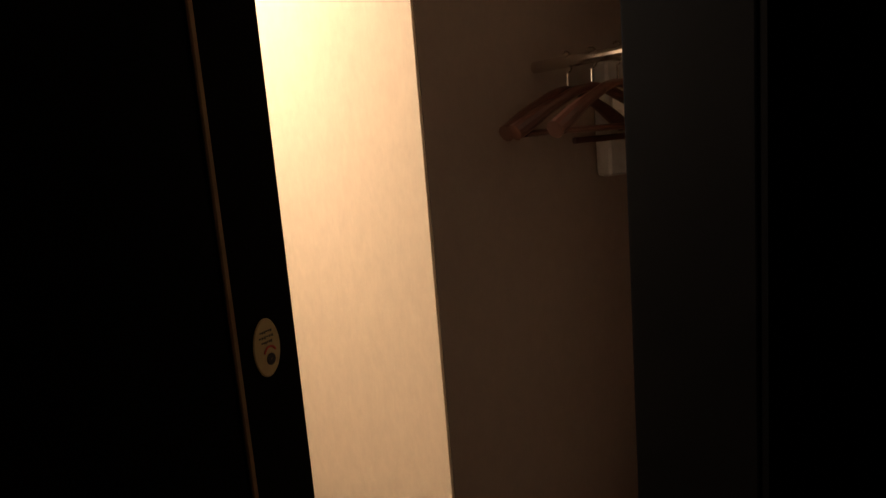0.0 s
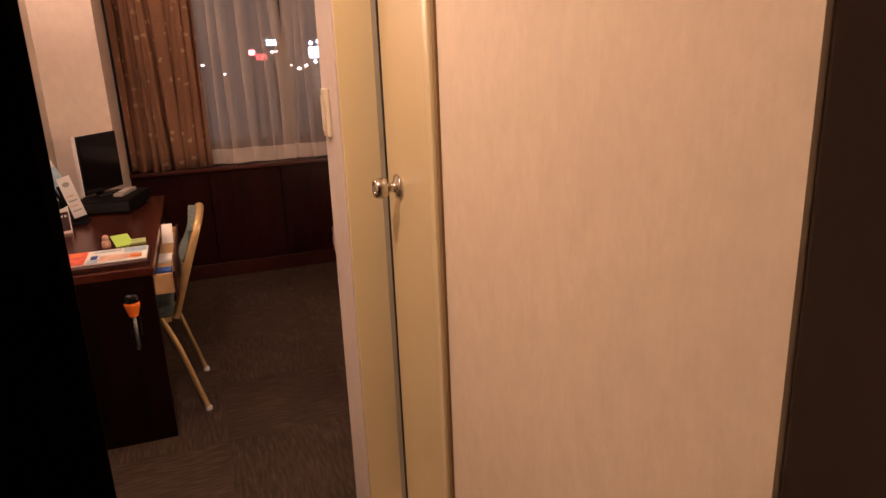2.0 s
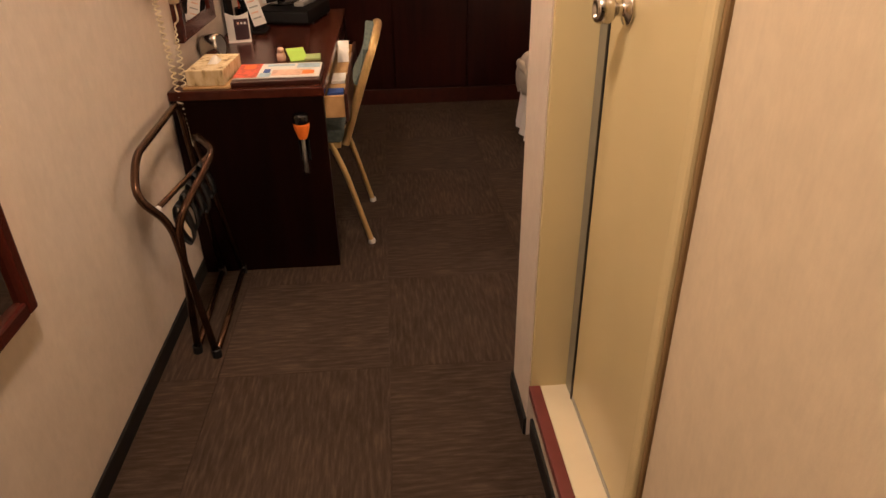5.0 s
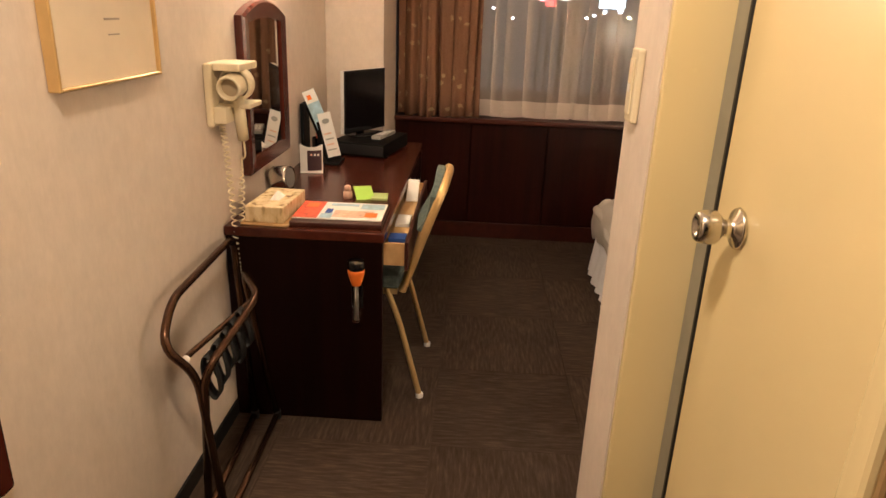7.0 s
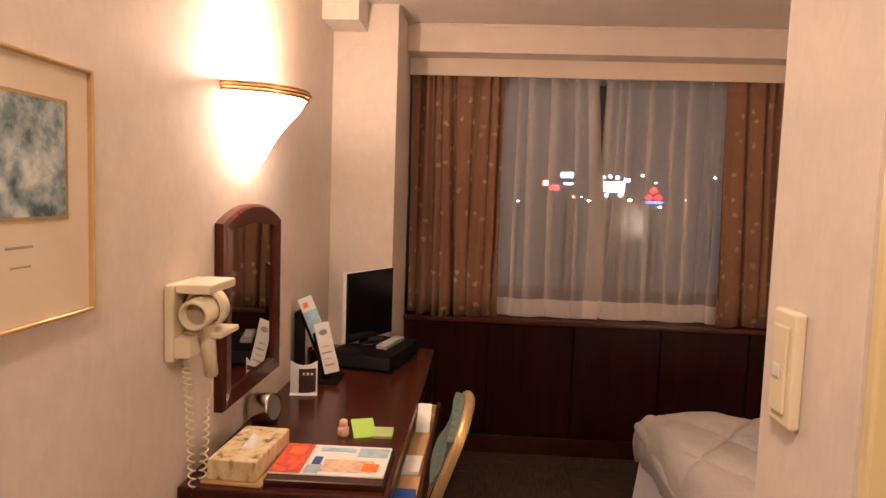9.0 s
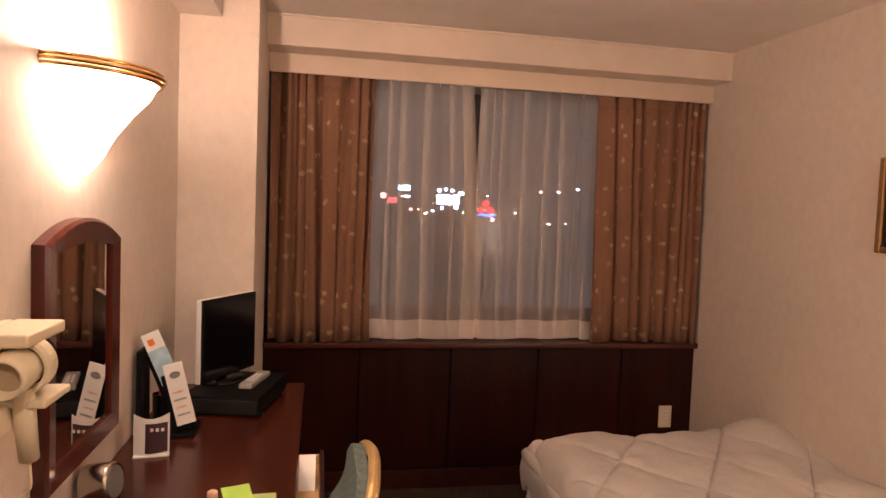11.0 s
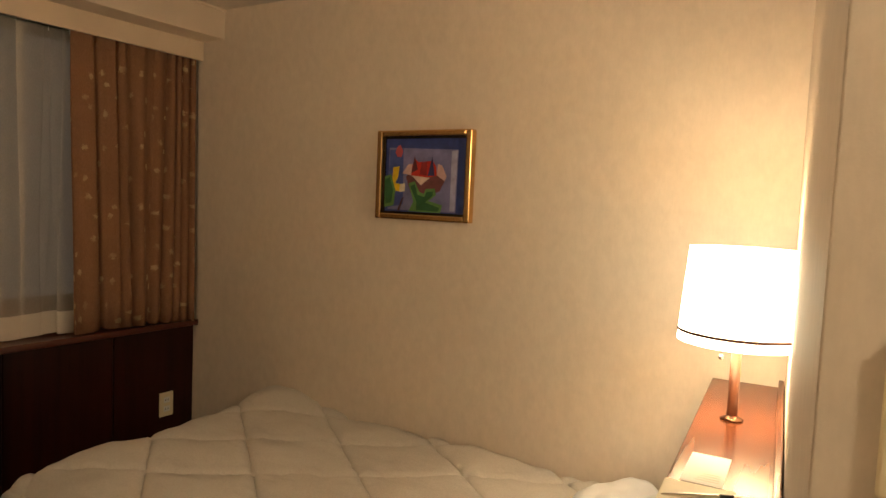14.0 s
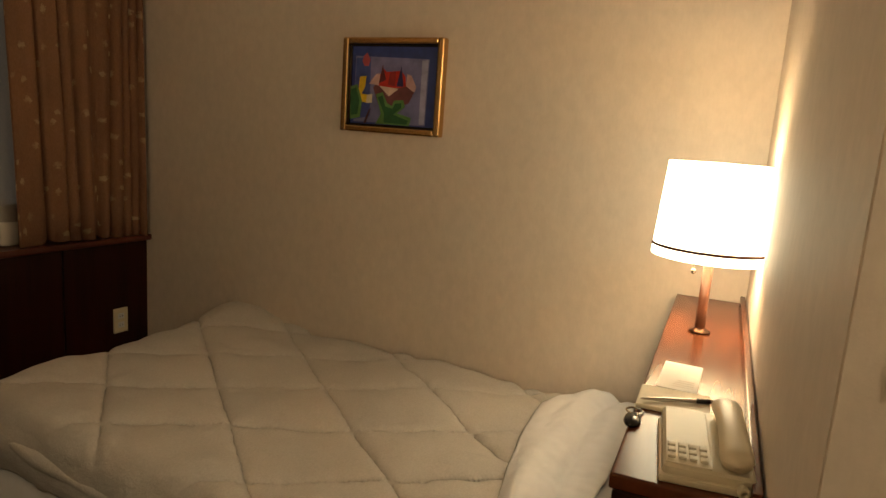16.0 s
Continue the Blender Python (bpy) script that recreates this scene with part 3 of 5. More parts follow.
def sheer_curtain(xa, xb, y, z0, z1, pleats, seed, gap):
    """Thin cloth, nearly flat, with narrow pleats in which it lies three layers deep."""
    r = random.Random(seed)
    ph = [r.uniform(0, 6.28) for _ in range(4)]
    w = xb - xa

    def place(u, v):
        x, d = xa + w * u, 0.003 * math.sin(31 * u + ph[0] + v) + 0.004 * math.sin(13 * u + ph[1])
        for c, wide, low in pleats:
            c = c + 0.012 * math.sin(3 * v + 40 * c) * (1 - v)
            sg = 1.5 * wide * (1 + low * (1 - v)) / w
            q = (u - c) / sg
            g = math.exp(-q * q)
            x -= 2.9 * sg * w * q * g
            d += 0.016 * (g - 0.6 * math.exp(-(q - 1.1) ** 2))
        free = u if gap < 0 else 1 - u
        x += gap * max(0.0, v - 0.3) ** 1.3 * free ** 4
        return Vector((x, y + d, z0 + (z1 - z0) * v + 0.004 * math.sin(17 * u + ph[2]) * (1 - v)))

    cols = 260
    ob = tagged(smooth(part("sheer_curtain", sheet(cols, 10, lambda u, v: place(u, 0.075 + 0.925 * v)), MAT_SHEER)), "thin white sheer curtain with a dense hem", "curtain")
    smooth(part("hem", sheet(cols, 2, lambda u, v: place(u, 0.0765 * v)), MAT_HEM, ob, "dense white hem band"))
    for k in range(7):
        p = place((k + 0.5) / 7, 1.0)
        part("curtain_hook", tube([(p.x, p.y, z1 - 0.012), (p.x, p.y, z1 + 0.006)], 0.002, 6), MAT_WHITE, ob)


sheer_curtain(0.245, 0.888, 4.868, SILL_Z + 0.008, 2.050, [(0.10, 0.018, 0.2), (0.24, 0.010, 0.4), (0.345, 0.017, 0.1), (0.54, 0.019, 0.0), (0.755, 0.015, -0.3), (0.90, 0.022, 0.45)], 5, -0.105)
sheer_curtain(0.834, 1.58, 4.881, SILL_Z + 0.008, 2.050, [(0.05, 0.020, 0.3), (0.13, 0.012, 0.2), (0.20, 0.013, -0.2), (0.36, 0.017, 0.0), (0.52, 0.012, 0.2), (0.63, 0.020, 0.1), (0.72, 0.020, 0.0), (0.77, 0.022, 0.1), (0.82, 0.02, 0.0), (0.88, 0.022, 0.1)], 8, 0.022)

# ---- entrance ----
# the leaf's near black is the corridor's darkness put into its colour
door = thing("door_1", "entrance door standing ajar, near black for the unlit corridor, with an oval notice", "door", (-0.44, 0.065, 0), math.degrees(math.atan2(0.375 - 0.065, 0.200 + 0.44)))
door["kind"] = "structure"
LEAF = 0.711
NOTICE = (LEAF - 0.064, 1.160)
part("door_leaf", block((0, -0.02, 0.012), (LEAF, 0.02, 2.04), 0.003), MAT_UNLIT_BLACK, door)
part("trim_strip", block((LEAF - 0.126, -0.026, 0.012), (LEAF - 0.116, -0.0205, 2.04), 0.002, 1), plain("tan_strip", (0.33, 0.20, 0.09), 0.5), door, "narrow tan strip")
bm = lathe([(0.001, 0.0), (0.022, 0.0), (0.023, 0.0015), (0.022, 0.003), (0.001, 0.003)], 40, m=Matrix.Translation((NOTICE[0], -0.0205, NOTICE[1])) @ Matrix.Rotation(math.pi / 2, 4, "X") @ Matrix.Diagonal((1.12, 1.70, 1, 1)))
plate = part("notice", bm, plain("yellow_notice", (0.72, 0.55, 0.24), 0.5), door, "oval yellow paper notice")
bm = bmesh.new()
for i, w in enumerate((0.024, 0.029, 0.022)):
    for k in range(6):
        a = NOTICE[0] - w / 2 + w * k / 6
        add_box(bm, (a, -0.0245, NOTICE[1] + 0.021 - 0.007 * i - 0.0006 * (k % 3)), (a + w / 13, -0.0238, NOTICE[1] + 0.0231 - 0.007 * i))
part("writing", bm, MAT_INK, plate)
part("emblem", lathe([(0.001, 0), (0.008, 0), (0.008, 0.001), (0.001, 0.001)], 20, m=Matrix.Translation((NOTICE[0] + 0.003, -0.0242, NOTICE[1] - 0.016)) @ Matrix.Rotation(math.pi / 2, 4, "X")), MAT_INK, plate)
bm = bmesh.new()
add_tube(bm, [(NOTICE[0] + 0.003 + 0.012 * math.cos(a), -0.0242, NOTICE[1] - 0.012 + 0.013 * math.sin(a)) for a in [0.5 + 2.2 * k / 9 for k in range(10)]], 0.0016, 5)
part("red_arc", bm, MAT_REDPRINT, plate)
# door frame in the same near black, for want of corridor light
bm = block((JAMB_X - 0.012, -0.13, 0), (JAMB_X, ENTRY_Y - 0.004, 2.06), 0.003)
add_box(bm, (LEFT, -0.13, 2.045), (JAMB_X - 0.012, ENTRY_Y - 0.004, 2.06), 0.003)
setting(part("trim_doorframe", bm, MAT_UNLIT_BLACK), "steel door frame, near black for the unlit corridor", "door frame")
down = tagged(part("ceiling_downlight", lathe([(0.075, 0), (0.095, 0), (0.098, -0.006), (0.09, -0.010), (0.075, -0.004)], 32), MAT_WHITE), "small round white ceiling downlight, lit", "ceiling light")
down.location = (0.05, 1.15, CEILING)
part("diffuser", lathe([(0.001, -0.002), (0.074, -0.002), (0.074, -0.004), (0.001, -0.005)], 28), MAT_DOWN, down)

# open closet: rod, hangers, box on a shelf
rod = tagged(part("closet_rod", tube([(0.886, ENTRY_Y, 1.542), (0.886, BATH_Y0, 1.542)], 0.012, 12), MAT_STEEL), "round steel closet rod between the walls", "closet rod")


MAT_HANGER = wood("hanger_wood", (0.035, 0.010, 0.005), (0.07, 0.022, 0.010), 0.45)


def hanger(at, turn):
    h = thing("clothes_hanger", "brown wooden clothes hanger on the closet rod", "hanger", at, turn, "hangers in the closet")
    pts = [(-0.20, 0, -0.075), (-0.12, 0, -0.035), (-0.04, 0, -0.003), (0, 0, 0.004), (0.04, 0, -0.003), (0.12, 0, -0.035), (0.20, 0, -0.075)]
    part("shoulder", tube(pts, lambda s: 0.008 + 0.008 * abs(2 * s - 1) ** 2, 12, 0.03), MAT_HANGER, h)
    part("bar", tube([(-0.175, 0, -0.078), (0.175, 0, -0.078)], 0.006, 8), MAT_HANGER, h)
    hook = [(0, 0, 0.0), (0, 0, 0.035)] + [(0.018 * math.sin(a), 0, 0.056 - 0.021 * math.cos(a)) for a in [0.3 + 0.45 * k for k in range(9)]]
    part("hook", tube(hook, 0.0018, 6), MAT_STEEL, h)


hanger((0.886, 0.30, 1.485), 4)
hanger((0.886, 0.36, 1.485), -6)
hanger((0.886, 0.42, 1.485), 5)
shoe = thing("brush_set", "white boxed brush set hung on the closet wall", "clothes brush", (1.115, BATH_Y0 - 0.003, 1.315))
part("box", block((-0.045, -0.045, -0.02), (0.165, -0.001, 0.24), 0.016, 3), plain("dull_grey_plastic", (0.34, 0.32, 0.29), 0.5), shoe)
part("label", block((-0.03, -0.048, 0.095), (0.012, -0.0455, 0.165), 0.001, 1), MAT_PAPERWHITE, shoe)
part("bar", block((-0.18, -0.060, 0.062), (0.24, -0.049, 0.077), 0.004), MAT_REDWOOD, shoe, "dark red wooden bar")

# ---- bathroom door ----
frame_ob = setting(part("trim_bath_jamb", block((END_X + 0.002, DOOR_Y1 - 0.016, STEP - 0.03), (BATH_X + 0.085, DOOR_Y1 - 0.001, 2.05), 0.003), MAT_BATHDOOR), "pale yellow enamelled bathroom door jamb", "door frame")
bm = block((BATH_X + 0.072, DOOR_Y1 - 0.066, STEP), (BATH_X + 0.084, DOOR_Y1 - 0.017, 2.05), 0.002, 1)
add_box(bm, (BATH_X + 0.072, DOOR_Y0, STEP), (BATH_X + 0.084, DOOR_Y1 - 0.066, STEP + 0.016), 0.002, 1)
setting(part("trim_bath_stop", bm, MAT_GREYALU), "grey aluminium door stop strip", "trim")
setting(part("trim_bath_hinge_jamb", block((BATH_X - 0.012, DOOR_Y0 - 0.030, STEP), (BATH_X + 0.070, DOOR_Y0 + 0.002, 2.05), 0.010, 4), MAT_BATHDOOR), "rounded cream door jamb", "door frame")
# brown strip added to draw the shade in the narrow reveal
setting(part("trim_bath_shade_line", block((BATH_X - 0.006, DOOR_Y0 - 0.038, 0.06), (BATH_X + 0.01, DOOR_Y0 - 0.030, 2.05), 0.002, 1), plain("reveal_shade_brown", (0.30, 0.19, 0.08), 0.6)), "narrow brown strip for the shaded reveal beside the jamb", "trim")
setting(part("trim_bath_head", block((BATH_X - 0.004, DOOR_Y0 - 0.03, 2.04), (BATH_X + 0.10, DOOR_Y1, 2.075), 0.003), MAT_BATHDOOR), "cream door head", "door frame")
setting(part("bath_sill", block((BATH_X + 0.008, DOOR_Y0, STEP - 0.012), (BATH_X + 0.12, DOOR_Y1 - 0.016, STEP), 0.002, 1), MAT_CREAM), "cream raised bathroom sill", "sill")
setting(part("bath_sill_nosing", block((END_X - 0.004, DOOR_Y0, STEP - 0.022), (BATH_X + 0.008, DOOR_Y1 - 0.016, STEP + 0.001), 0.003), plain("red_brown_nosing", (0.16, 0.035, 0.03), 0.45)), "dark red sill nosing", "trim")
# black strip added where the gap between stop and leaf lies in shadow
setting(part("trim_bath_shadow_gap", block((BATH_X + 0.070, DOOR_Y1 - 0.077, STEP), (BATH_X + 0.076, DOOR_Y1 - 0.0665, 2.04), 0.002, 1), MAT_BLACK), "black strip for the shadow gap beside the door leaf", "gasket")
bath_door = thing("door_2", "pale yellow enamelled bathroom door, closed", "door", (BATH_X + 0.072, DOOR_Y0 + 0.004, STEP + 0.018))
bath_door["kind"] = "structure"
part("door_leaf", block((0, 0, 0), (0.035, DOOR_Y1 - 0.083 - DOOR_Y0, 1.83), 0.002), MAT_BATHDOOR, bath_door)
ky, kz = 1.633 - DOOR_Y0 - 0.004, 1.098 - STEP - 0.018
spin = Matrix.Translation((0, ky, kz)) @ Matrix.Rotation(-math.pi / 2, 4, "Y") @ Matrix.Diagonal((0.86, 0.86, 0.78, 1))
knob = smooth(part("door_handle", lathe([(0.001, 0.001), (0.031, 0.001), (0.033, 0.004), (0.031, 0.009), (0.016, 0.013), (0.0135, 0.020), (0.0135, 0.032), (0.021, 0.036), (0.026, 0.042), (0.027, 0.052), (0.0255, 0.068), (0.022, 0.074), (0.015, 0.075), (0.012, 0.070), (0.001, 0.069)], 36, m=spin), MAT_STEEL, bath_door, "satin steel round door knob"))

# light switch on the wall end
sw = thing("light_switch", "ivory rounded light switch plate on the wall end", "light switch", (END_X, 1.925, 1.25))
bm = block((-0.012, -0.028, -0.060), (0, 0.024, 0.060), 0.005, 4)
part("plate", bm, MAT_CREAM, sw)
part("rocker", block((-0.0155, -0.017, -0.046), (-0.0122, 0.013, 0.044), 0.0015), MAT_CREAM, sw)
part("indicator", block((-0.0172, -0.009, -0.010), (-0.0157, 0.005, 0.004), 0.0005, 1), MAT_WHITE, sw)
ol = thing("wall_outlet", "ivory wall outlet plate on the dark panelling", "outlet", (1.945, PANEL_Y - 0.014, 0.348))
part("plate", block((-0.037, -0.008, -0.060), (0.037, 0, 0.060), 0.003, 2), MAT_CREAM, ol)
for dz in (0.022, -0.022):
    bm = block((-0.017, -0.010, dz - 0.014), (0.017, -0.008, dz + 0.014), 0.001, 1)
    part("socket", bm, MAT_WHITE, ol)
    bm = block((-0.008, -0.0108, dz - 0.005), (-0.006, -0.0101, dz + 0.005))
    add_box(bm, (0.006, -0.0108, dz - 0.005), (0.008, -0.0101, dz + 0.005))
    part("slot", bm, MAT_INK, ol)

# ---- left wall ----
art = thing("framed_print", "blue-grey misty print in a wide cream mat, thin gold frame", "picture", (LEFT, 2.17, 1.40))
hw, hh, th = 0.205, 0.212, 0.026
bm = bmesh.new()
for lo, hi in (((0.001, -hw, -hh), (th, -hw + 0.007, hh)), ((0.001, hw - 0.007, -hh), (th, hw, hh)), ((0.001, -hw + 0.007, -hh), (th, hw - 0.007, -hh + 0.007)), ((0.001, -hw + 0.007, hh - 0.007), (th, hw - 0.007, hh))):
    add_box(bm, lo, hi, 0.002, 1)
part("frame", bm, MAT_GOLD, art)
part("mat_board", block((0.006, -hw + 0.007, -hh + 0.007), (th - 0.010, hw - 0.007, hh - 0.007)), plain("cream_mat_board", (0.70, 0.60, 0.45), 0.8, vary=0.03), art)
m = Nodes("misty_blue_print", 0.5)
f = m.noise(16, 5)
g = m.noise(38, 4)
m.color(m.mix(0.35, m.ramp(f, [(0.36, (0.05, 0.09, 0.11)), (0.5, (0.25, 0.36, 0.40)), (0.62, (0.66, 0.70, 0.68))]), m.ramp(g, [(0.4, (0.08, 0.13, 0.15)), (0.6, (0.7, 0.72, 0.70))])))
part("print", block((th - 0.0098, -0.09, -0.040), (th - 0.008, 0.132, 0.145), 0.0005, 1), m.mat, art)
bm = bmesh.new()
for lo, hi in (((-0.096, -0.046), (-0.09, 0.151)), ((0.132, -0.046), (0.138, 0.151)), ((-0.09, -0.046), (0.132, -0.040)), ((-0.09, 0.145), (0.132, 0.151))):
    add_box(bm, (th - 0.0098, lo[0], lo[1]), (th - 0.0075, hi[0], hi[1]))
part("fillet", bm, MAT_GOLD, art)
bm = bmesh.new()
add_box(bm, (th - 0.0098, -0.01, -0.088), (th - 0.009, 0.05, -0.084))
add_box(bm, (th - 0.0098, 0.0, -0.118), (th - 0.009, 0.045, -0.115))
part("writing", bm, MAT_GREYINK, art)

tall = thing("full_length_mirror", "full-length wall mirror in a dark red wood frame", "mirror", (LEFT, 1.455, 1.12))
hw, hh = 0.21, 0.55
bm = bmesh.new()
for lo, hi in (((0.001, -hw, -hh), (0.03, -hw + 0.032, hh)), ((0.001, hw - 0.032, -hh), (0.03, hw, hh)), ((0.001, -hw + 0.032, -hh), (0.03, hw - 0.032, -hh + 0.032)), ((0.001, -hw + 0.032, hh - 0.032), (0.03, hw - 0.032, hh))):
    add_box(bm, lo, hi, 0.006, 2)
part("frame", bm, MAT_MAHOGANY, tall)
part("glass", block((0.004, -hw + 0.03, -hh + 0.03), (0.016, hw - 0.03, hh - 0.03)), MAT_MIRROR, tall)

# arched mirror over the desk
van = thing("arched_mirror", "arch-topped vanity mirror in a glossy dark red wood frame", "mirror", (LEFT, 3.205, 0.80))
hw, side, top = 0.243, 0.540, 0.568


def arch(half, low, shoulder, crown, count=18):
    pts = [(-half, low), (half, low)]
    for k in range(count + 1):
        a = 1 - 2 * k / count
        pts.append((half * a, shoulder + (crown - shoulder) * (1 - a * a)))
    return pts


bm = bmesh.new()
outer, inner = arch(hw, 0.0, side - 0.022, top), arch(hw - 0.055, 0.050, side - 0.045, side - 0.030)
for d0, d1 in ((0.001, 0.034),):
    rows_ = [[bm.verts.new((d, y, z)) for y, z in loop] for loop, d in ((outer, d0), (outer, d1 - 0.008), ([(y * 0.97, 0.008 + z * 0.972) for y, z in outer], d1), (inner, d1 - 0.006), (inner, d0 + 0.012))]
    for a, b in zip(rows_, rows_[1:]):
        for k in range(len(a)):
            j = (k + 1) % len(a)
            bm.faces.new((a[k], a[j], b[j], b[k]))
part("frame", bm, MAT_MAHOGANY, van)
part("glass", block((0.006, -hw + 0.045, 0.04), (0.020, hw - 0.045, side - 0.03)), MAT_MIRROR, van)

# wall sconce
sc = thing("wall_sconce", "lit half-bowl frosted glass wall sconce with a brass rim", "wall lamp", (LEFT, 3.18, 1.46))
prof = [(0.012, 0.0), (0.035, 0.012), (0.060, 0.045), (0.085, 0.095), (0.120, 0.145), (0.155, 0.185), (0.172, 0.218)]
flat = Matrix.Diagonal((1.03, 1.0, 1.0, 1.0))
bm = lathe(prof, 32, -90, 180, flat)
bowl = smooth(part("bowl", bm, MAT_BOWL, sc, "glowing frosted glass half bowl"))
bowl.modifiers.new("thick", "SOLIDIFY").thickness = 0.004
bm = bmesh.new()
for z, r in ((0.221, 0.180), (0.231, 0.186), (0.240, 0.181)):
    add_tube(bm, [(r * 1.03 * math.cos(a), r * math.sin(a), z) for a in [-math.pi / 2 + math.pi * k / 28 for k in range(29)]], 0.0055, 8)
smooth(part("rim", bm, MAT_BRASS, sc, "polished brass rim"))
part("back_plate", block((0.0005, -0.06, 0.05), (0.008, 0.06, 0.20), 0.003), MAT_BRASS, sc)

# hair dryer in its wall holder
hd = thing("hair_dryer", "cream wall-mounted hair dryer with a coiled cord", "hair dryer", (LEFT, 2.76, 1.01))
part("back_plate", block((0.0005, -0.085, 0.0), (0.024, 0.085, 0.182), 0.010, 4), MAT_CREAM, hd)
part("top_shelf", block((0.0245, -0.075, 0.160), (0.105, 0.085, 0.182), 0.006, 3), MAT_CREAM, hd)
aim = Matrix.Translation((0.075, -0.098, 0.114)) @ Matrix.Rotation(radians(-84), 4, "X")
bm = lathe([(0.001, 0.030), (0.026, 0.030), (0.027, 0.005), (0.030, 0.0), (0.034, 0.003), (0.0355, 0.010), (0.0355, 0.070), (0.030, 0.104), (0.026, 0.108), (0.001, 0.108)], 32, m=aim)
smooth(part("barrel", bm, MAT_CREAM, hd))
part("nozzle", lathe([(0.001, 0.109), (0.026, 0.109), (0.027, 0.113), (0.027, 0.150), (0.001, 0.150)], 24, m=aim), MAT_BLACKGLOSS, hd, "black nozzle")
part("intake_grille", lathe([(0.001, 0.024), (0.0255, 0.024), (0.0255, 0.027), (0.001, 0.027)], 28, m=aim), plain("tan_grille", (0.45, 0.36, 0.24), 0.6), hd)
part("cradle", block((0.0245, -0.04, 0.052), (0.118, 0.075, 0.066), 0.005, 3), MAT_CREAM, hd)
part("lower_box", block((0.0245, -0.085, 0.012), (0.062, -0.02, 0.060), 0.006, 3), MAT_CREAM, hd)
bm = tube([(0.078, -0.03, 0.085), (0.078, -0.015, 0.02), (0.078, 0.0, -0.045)], lambda s: 0.019 - 0.003 * s, 14)
smooth(part("handle", bm, MAT_CREAM, hd))
part("barrel_ring", lathe([(0.040, 0.060), (0.046, 0.060), (0.050, 0.068), (0.050, 0.092), (0.040, 0.092)], 32, m=aim), MAT_CREAM, hd)


def coil(k):
    """The cord's coils hang down in a loop and come up again to the handle."""
    q = k / 519
    low = 0.5 - 0.5 * math.cos(2 * math.pi * min(1, q * 0.86))
    y = -0.045 + 0.075 * q + 0.012 * math.sin(7 * q)
    r = 0.0085 * min(1, 12 * q, 12 * (1 - q))
    return (0.026 + 0.03 * q + r * math.cos(k * 0.8), y + r * math.sin(k * 0.8), 0.02 - 0.50 * low - 0.045 * q)


smooth(part("coiled_cord", tube([coil(k) for k in range(520)], 0.0024, 6), MAT_CREAM, hd))
smooth(part("cord", tube([(0.078, 0.0, -0.045), (0.080, 0.004, -0.10), coil(519)], 0.003, 8, 0.02), MAT_CREAM, hd))

# ---- desk ----
DX1, DY0, DY1, DZ = 0.022, 2.745, PILLAR_Y, 0.69
desk = thing("desk", "dark red wooden writing desk along the wall", "desk", (LEFT, DY0, 0))
dw, dl = DX1 - LEFT, DY1 - DY0
part("desktop", block((0.002, -0.006, DZ - 0.032), (dw + 0.006, dl - 0.002, DZ), 0.006, 3), MAT_DESKTOP, desk)
# near end faces away from the sconce; its wood is coloured darker for that
part("side_panel", block((0.004, 0.0, 0.0), (dw, 0.03, DZ - 0.033), 0.003), MAT_DESK_SHADED, desk)
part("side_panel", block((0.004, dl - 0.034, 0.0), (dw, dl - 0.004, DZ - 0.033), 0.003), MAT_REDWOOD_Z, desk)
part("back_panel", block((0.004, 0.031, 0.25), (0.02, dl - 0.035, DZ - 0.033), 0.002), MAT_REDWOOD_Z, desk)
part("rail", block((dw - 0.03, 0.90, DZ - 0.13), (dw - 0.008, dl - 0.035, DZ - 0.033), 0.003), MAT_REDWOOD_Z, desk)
dr = part("drawer", block((0.12, 0.055, DZ - 0.085), (dw + 0.066, 0.85, DZ - 0.075)), MAT_PALEWOOD, desk, "pulled-out drawer of pale wood")
for lo, hi, mt in (((0.12, 0.042, DZ - 0.122), (dw + 0.066, 0.054, DZ - 0.045), MAT_PALEWOOD), ((0.12, 0.851, DZ - 0.122), (dw + 0.066, 0.863, DZ - 0.045), MAT_PALEWOOD)):
    part("drawer_side", block(lo, hi, 0.002, 1), mt, dr)
part("drawer_front", block((dw + 0.067, 0.03, DZ - 0.135), (dw + 0.080, 0.875, DZ - 0.036), 0.004), MAT_REDWOOD, dr, "dark red drawer front")


def flat_paper(name, label, cat, lo, hi, at, turn, mat, extra=()):
    t = thing(name, label, cat, at, turn)
    part("sheet", block((*lo, 0), hi, 0.0008, 1), mat, t)
    for nm, a, b, mt in extra:
        part(nm, block(a, b), mt, t)
    return t


flat_paper("paper_bag", "white paper slip lying in the open drawer", "paper", (0, 0), (0.052, 0.12, 0.012), (DX1 + 0.004, 3.05, DZ - 0.074), 0, MAT_PAPERWHITE)
flat_paper("blue_booklet", "blue booklet lying in the open drawer", "booklet", (0, 0), (0.058, 0.060, 0.018), (DX1 + 0.002, 2.868, DZ - 0.074), 0, MAT_BLUE)
flat_paper("envelope", "tan envelope in the open drawer", "envelope", (0, 0), (0.056, 0.18, 0.008), (DX1 + 0.003, 3.15, DZ - 0.074), 0, MAT_PALEWOOD)
tag = thing("paper_card", "white card leaning in the open drawer", "card", (DX1 + 0.008, 3.40, DZ - 0.074))
part("card", block((0, 0, 0), (0.048, 0.003, 0.115), 0.001, 1, Matrix.Rotation(radians(-52), 4, "X")), MAT_PAPERWHITE, tag)

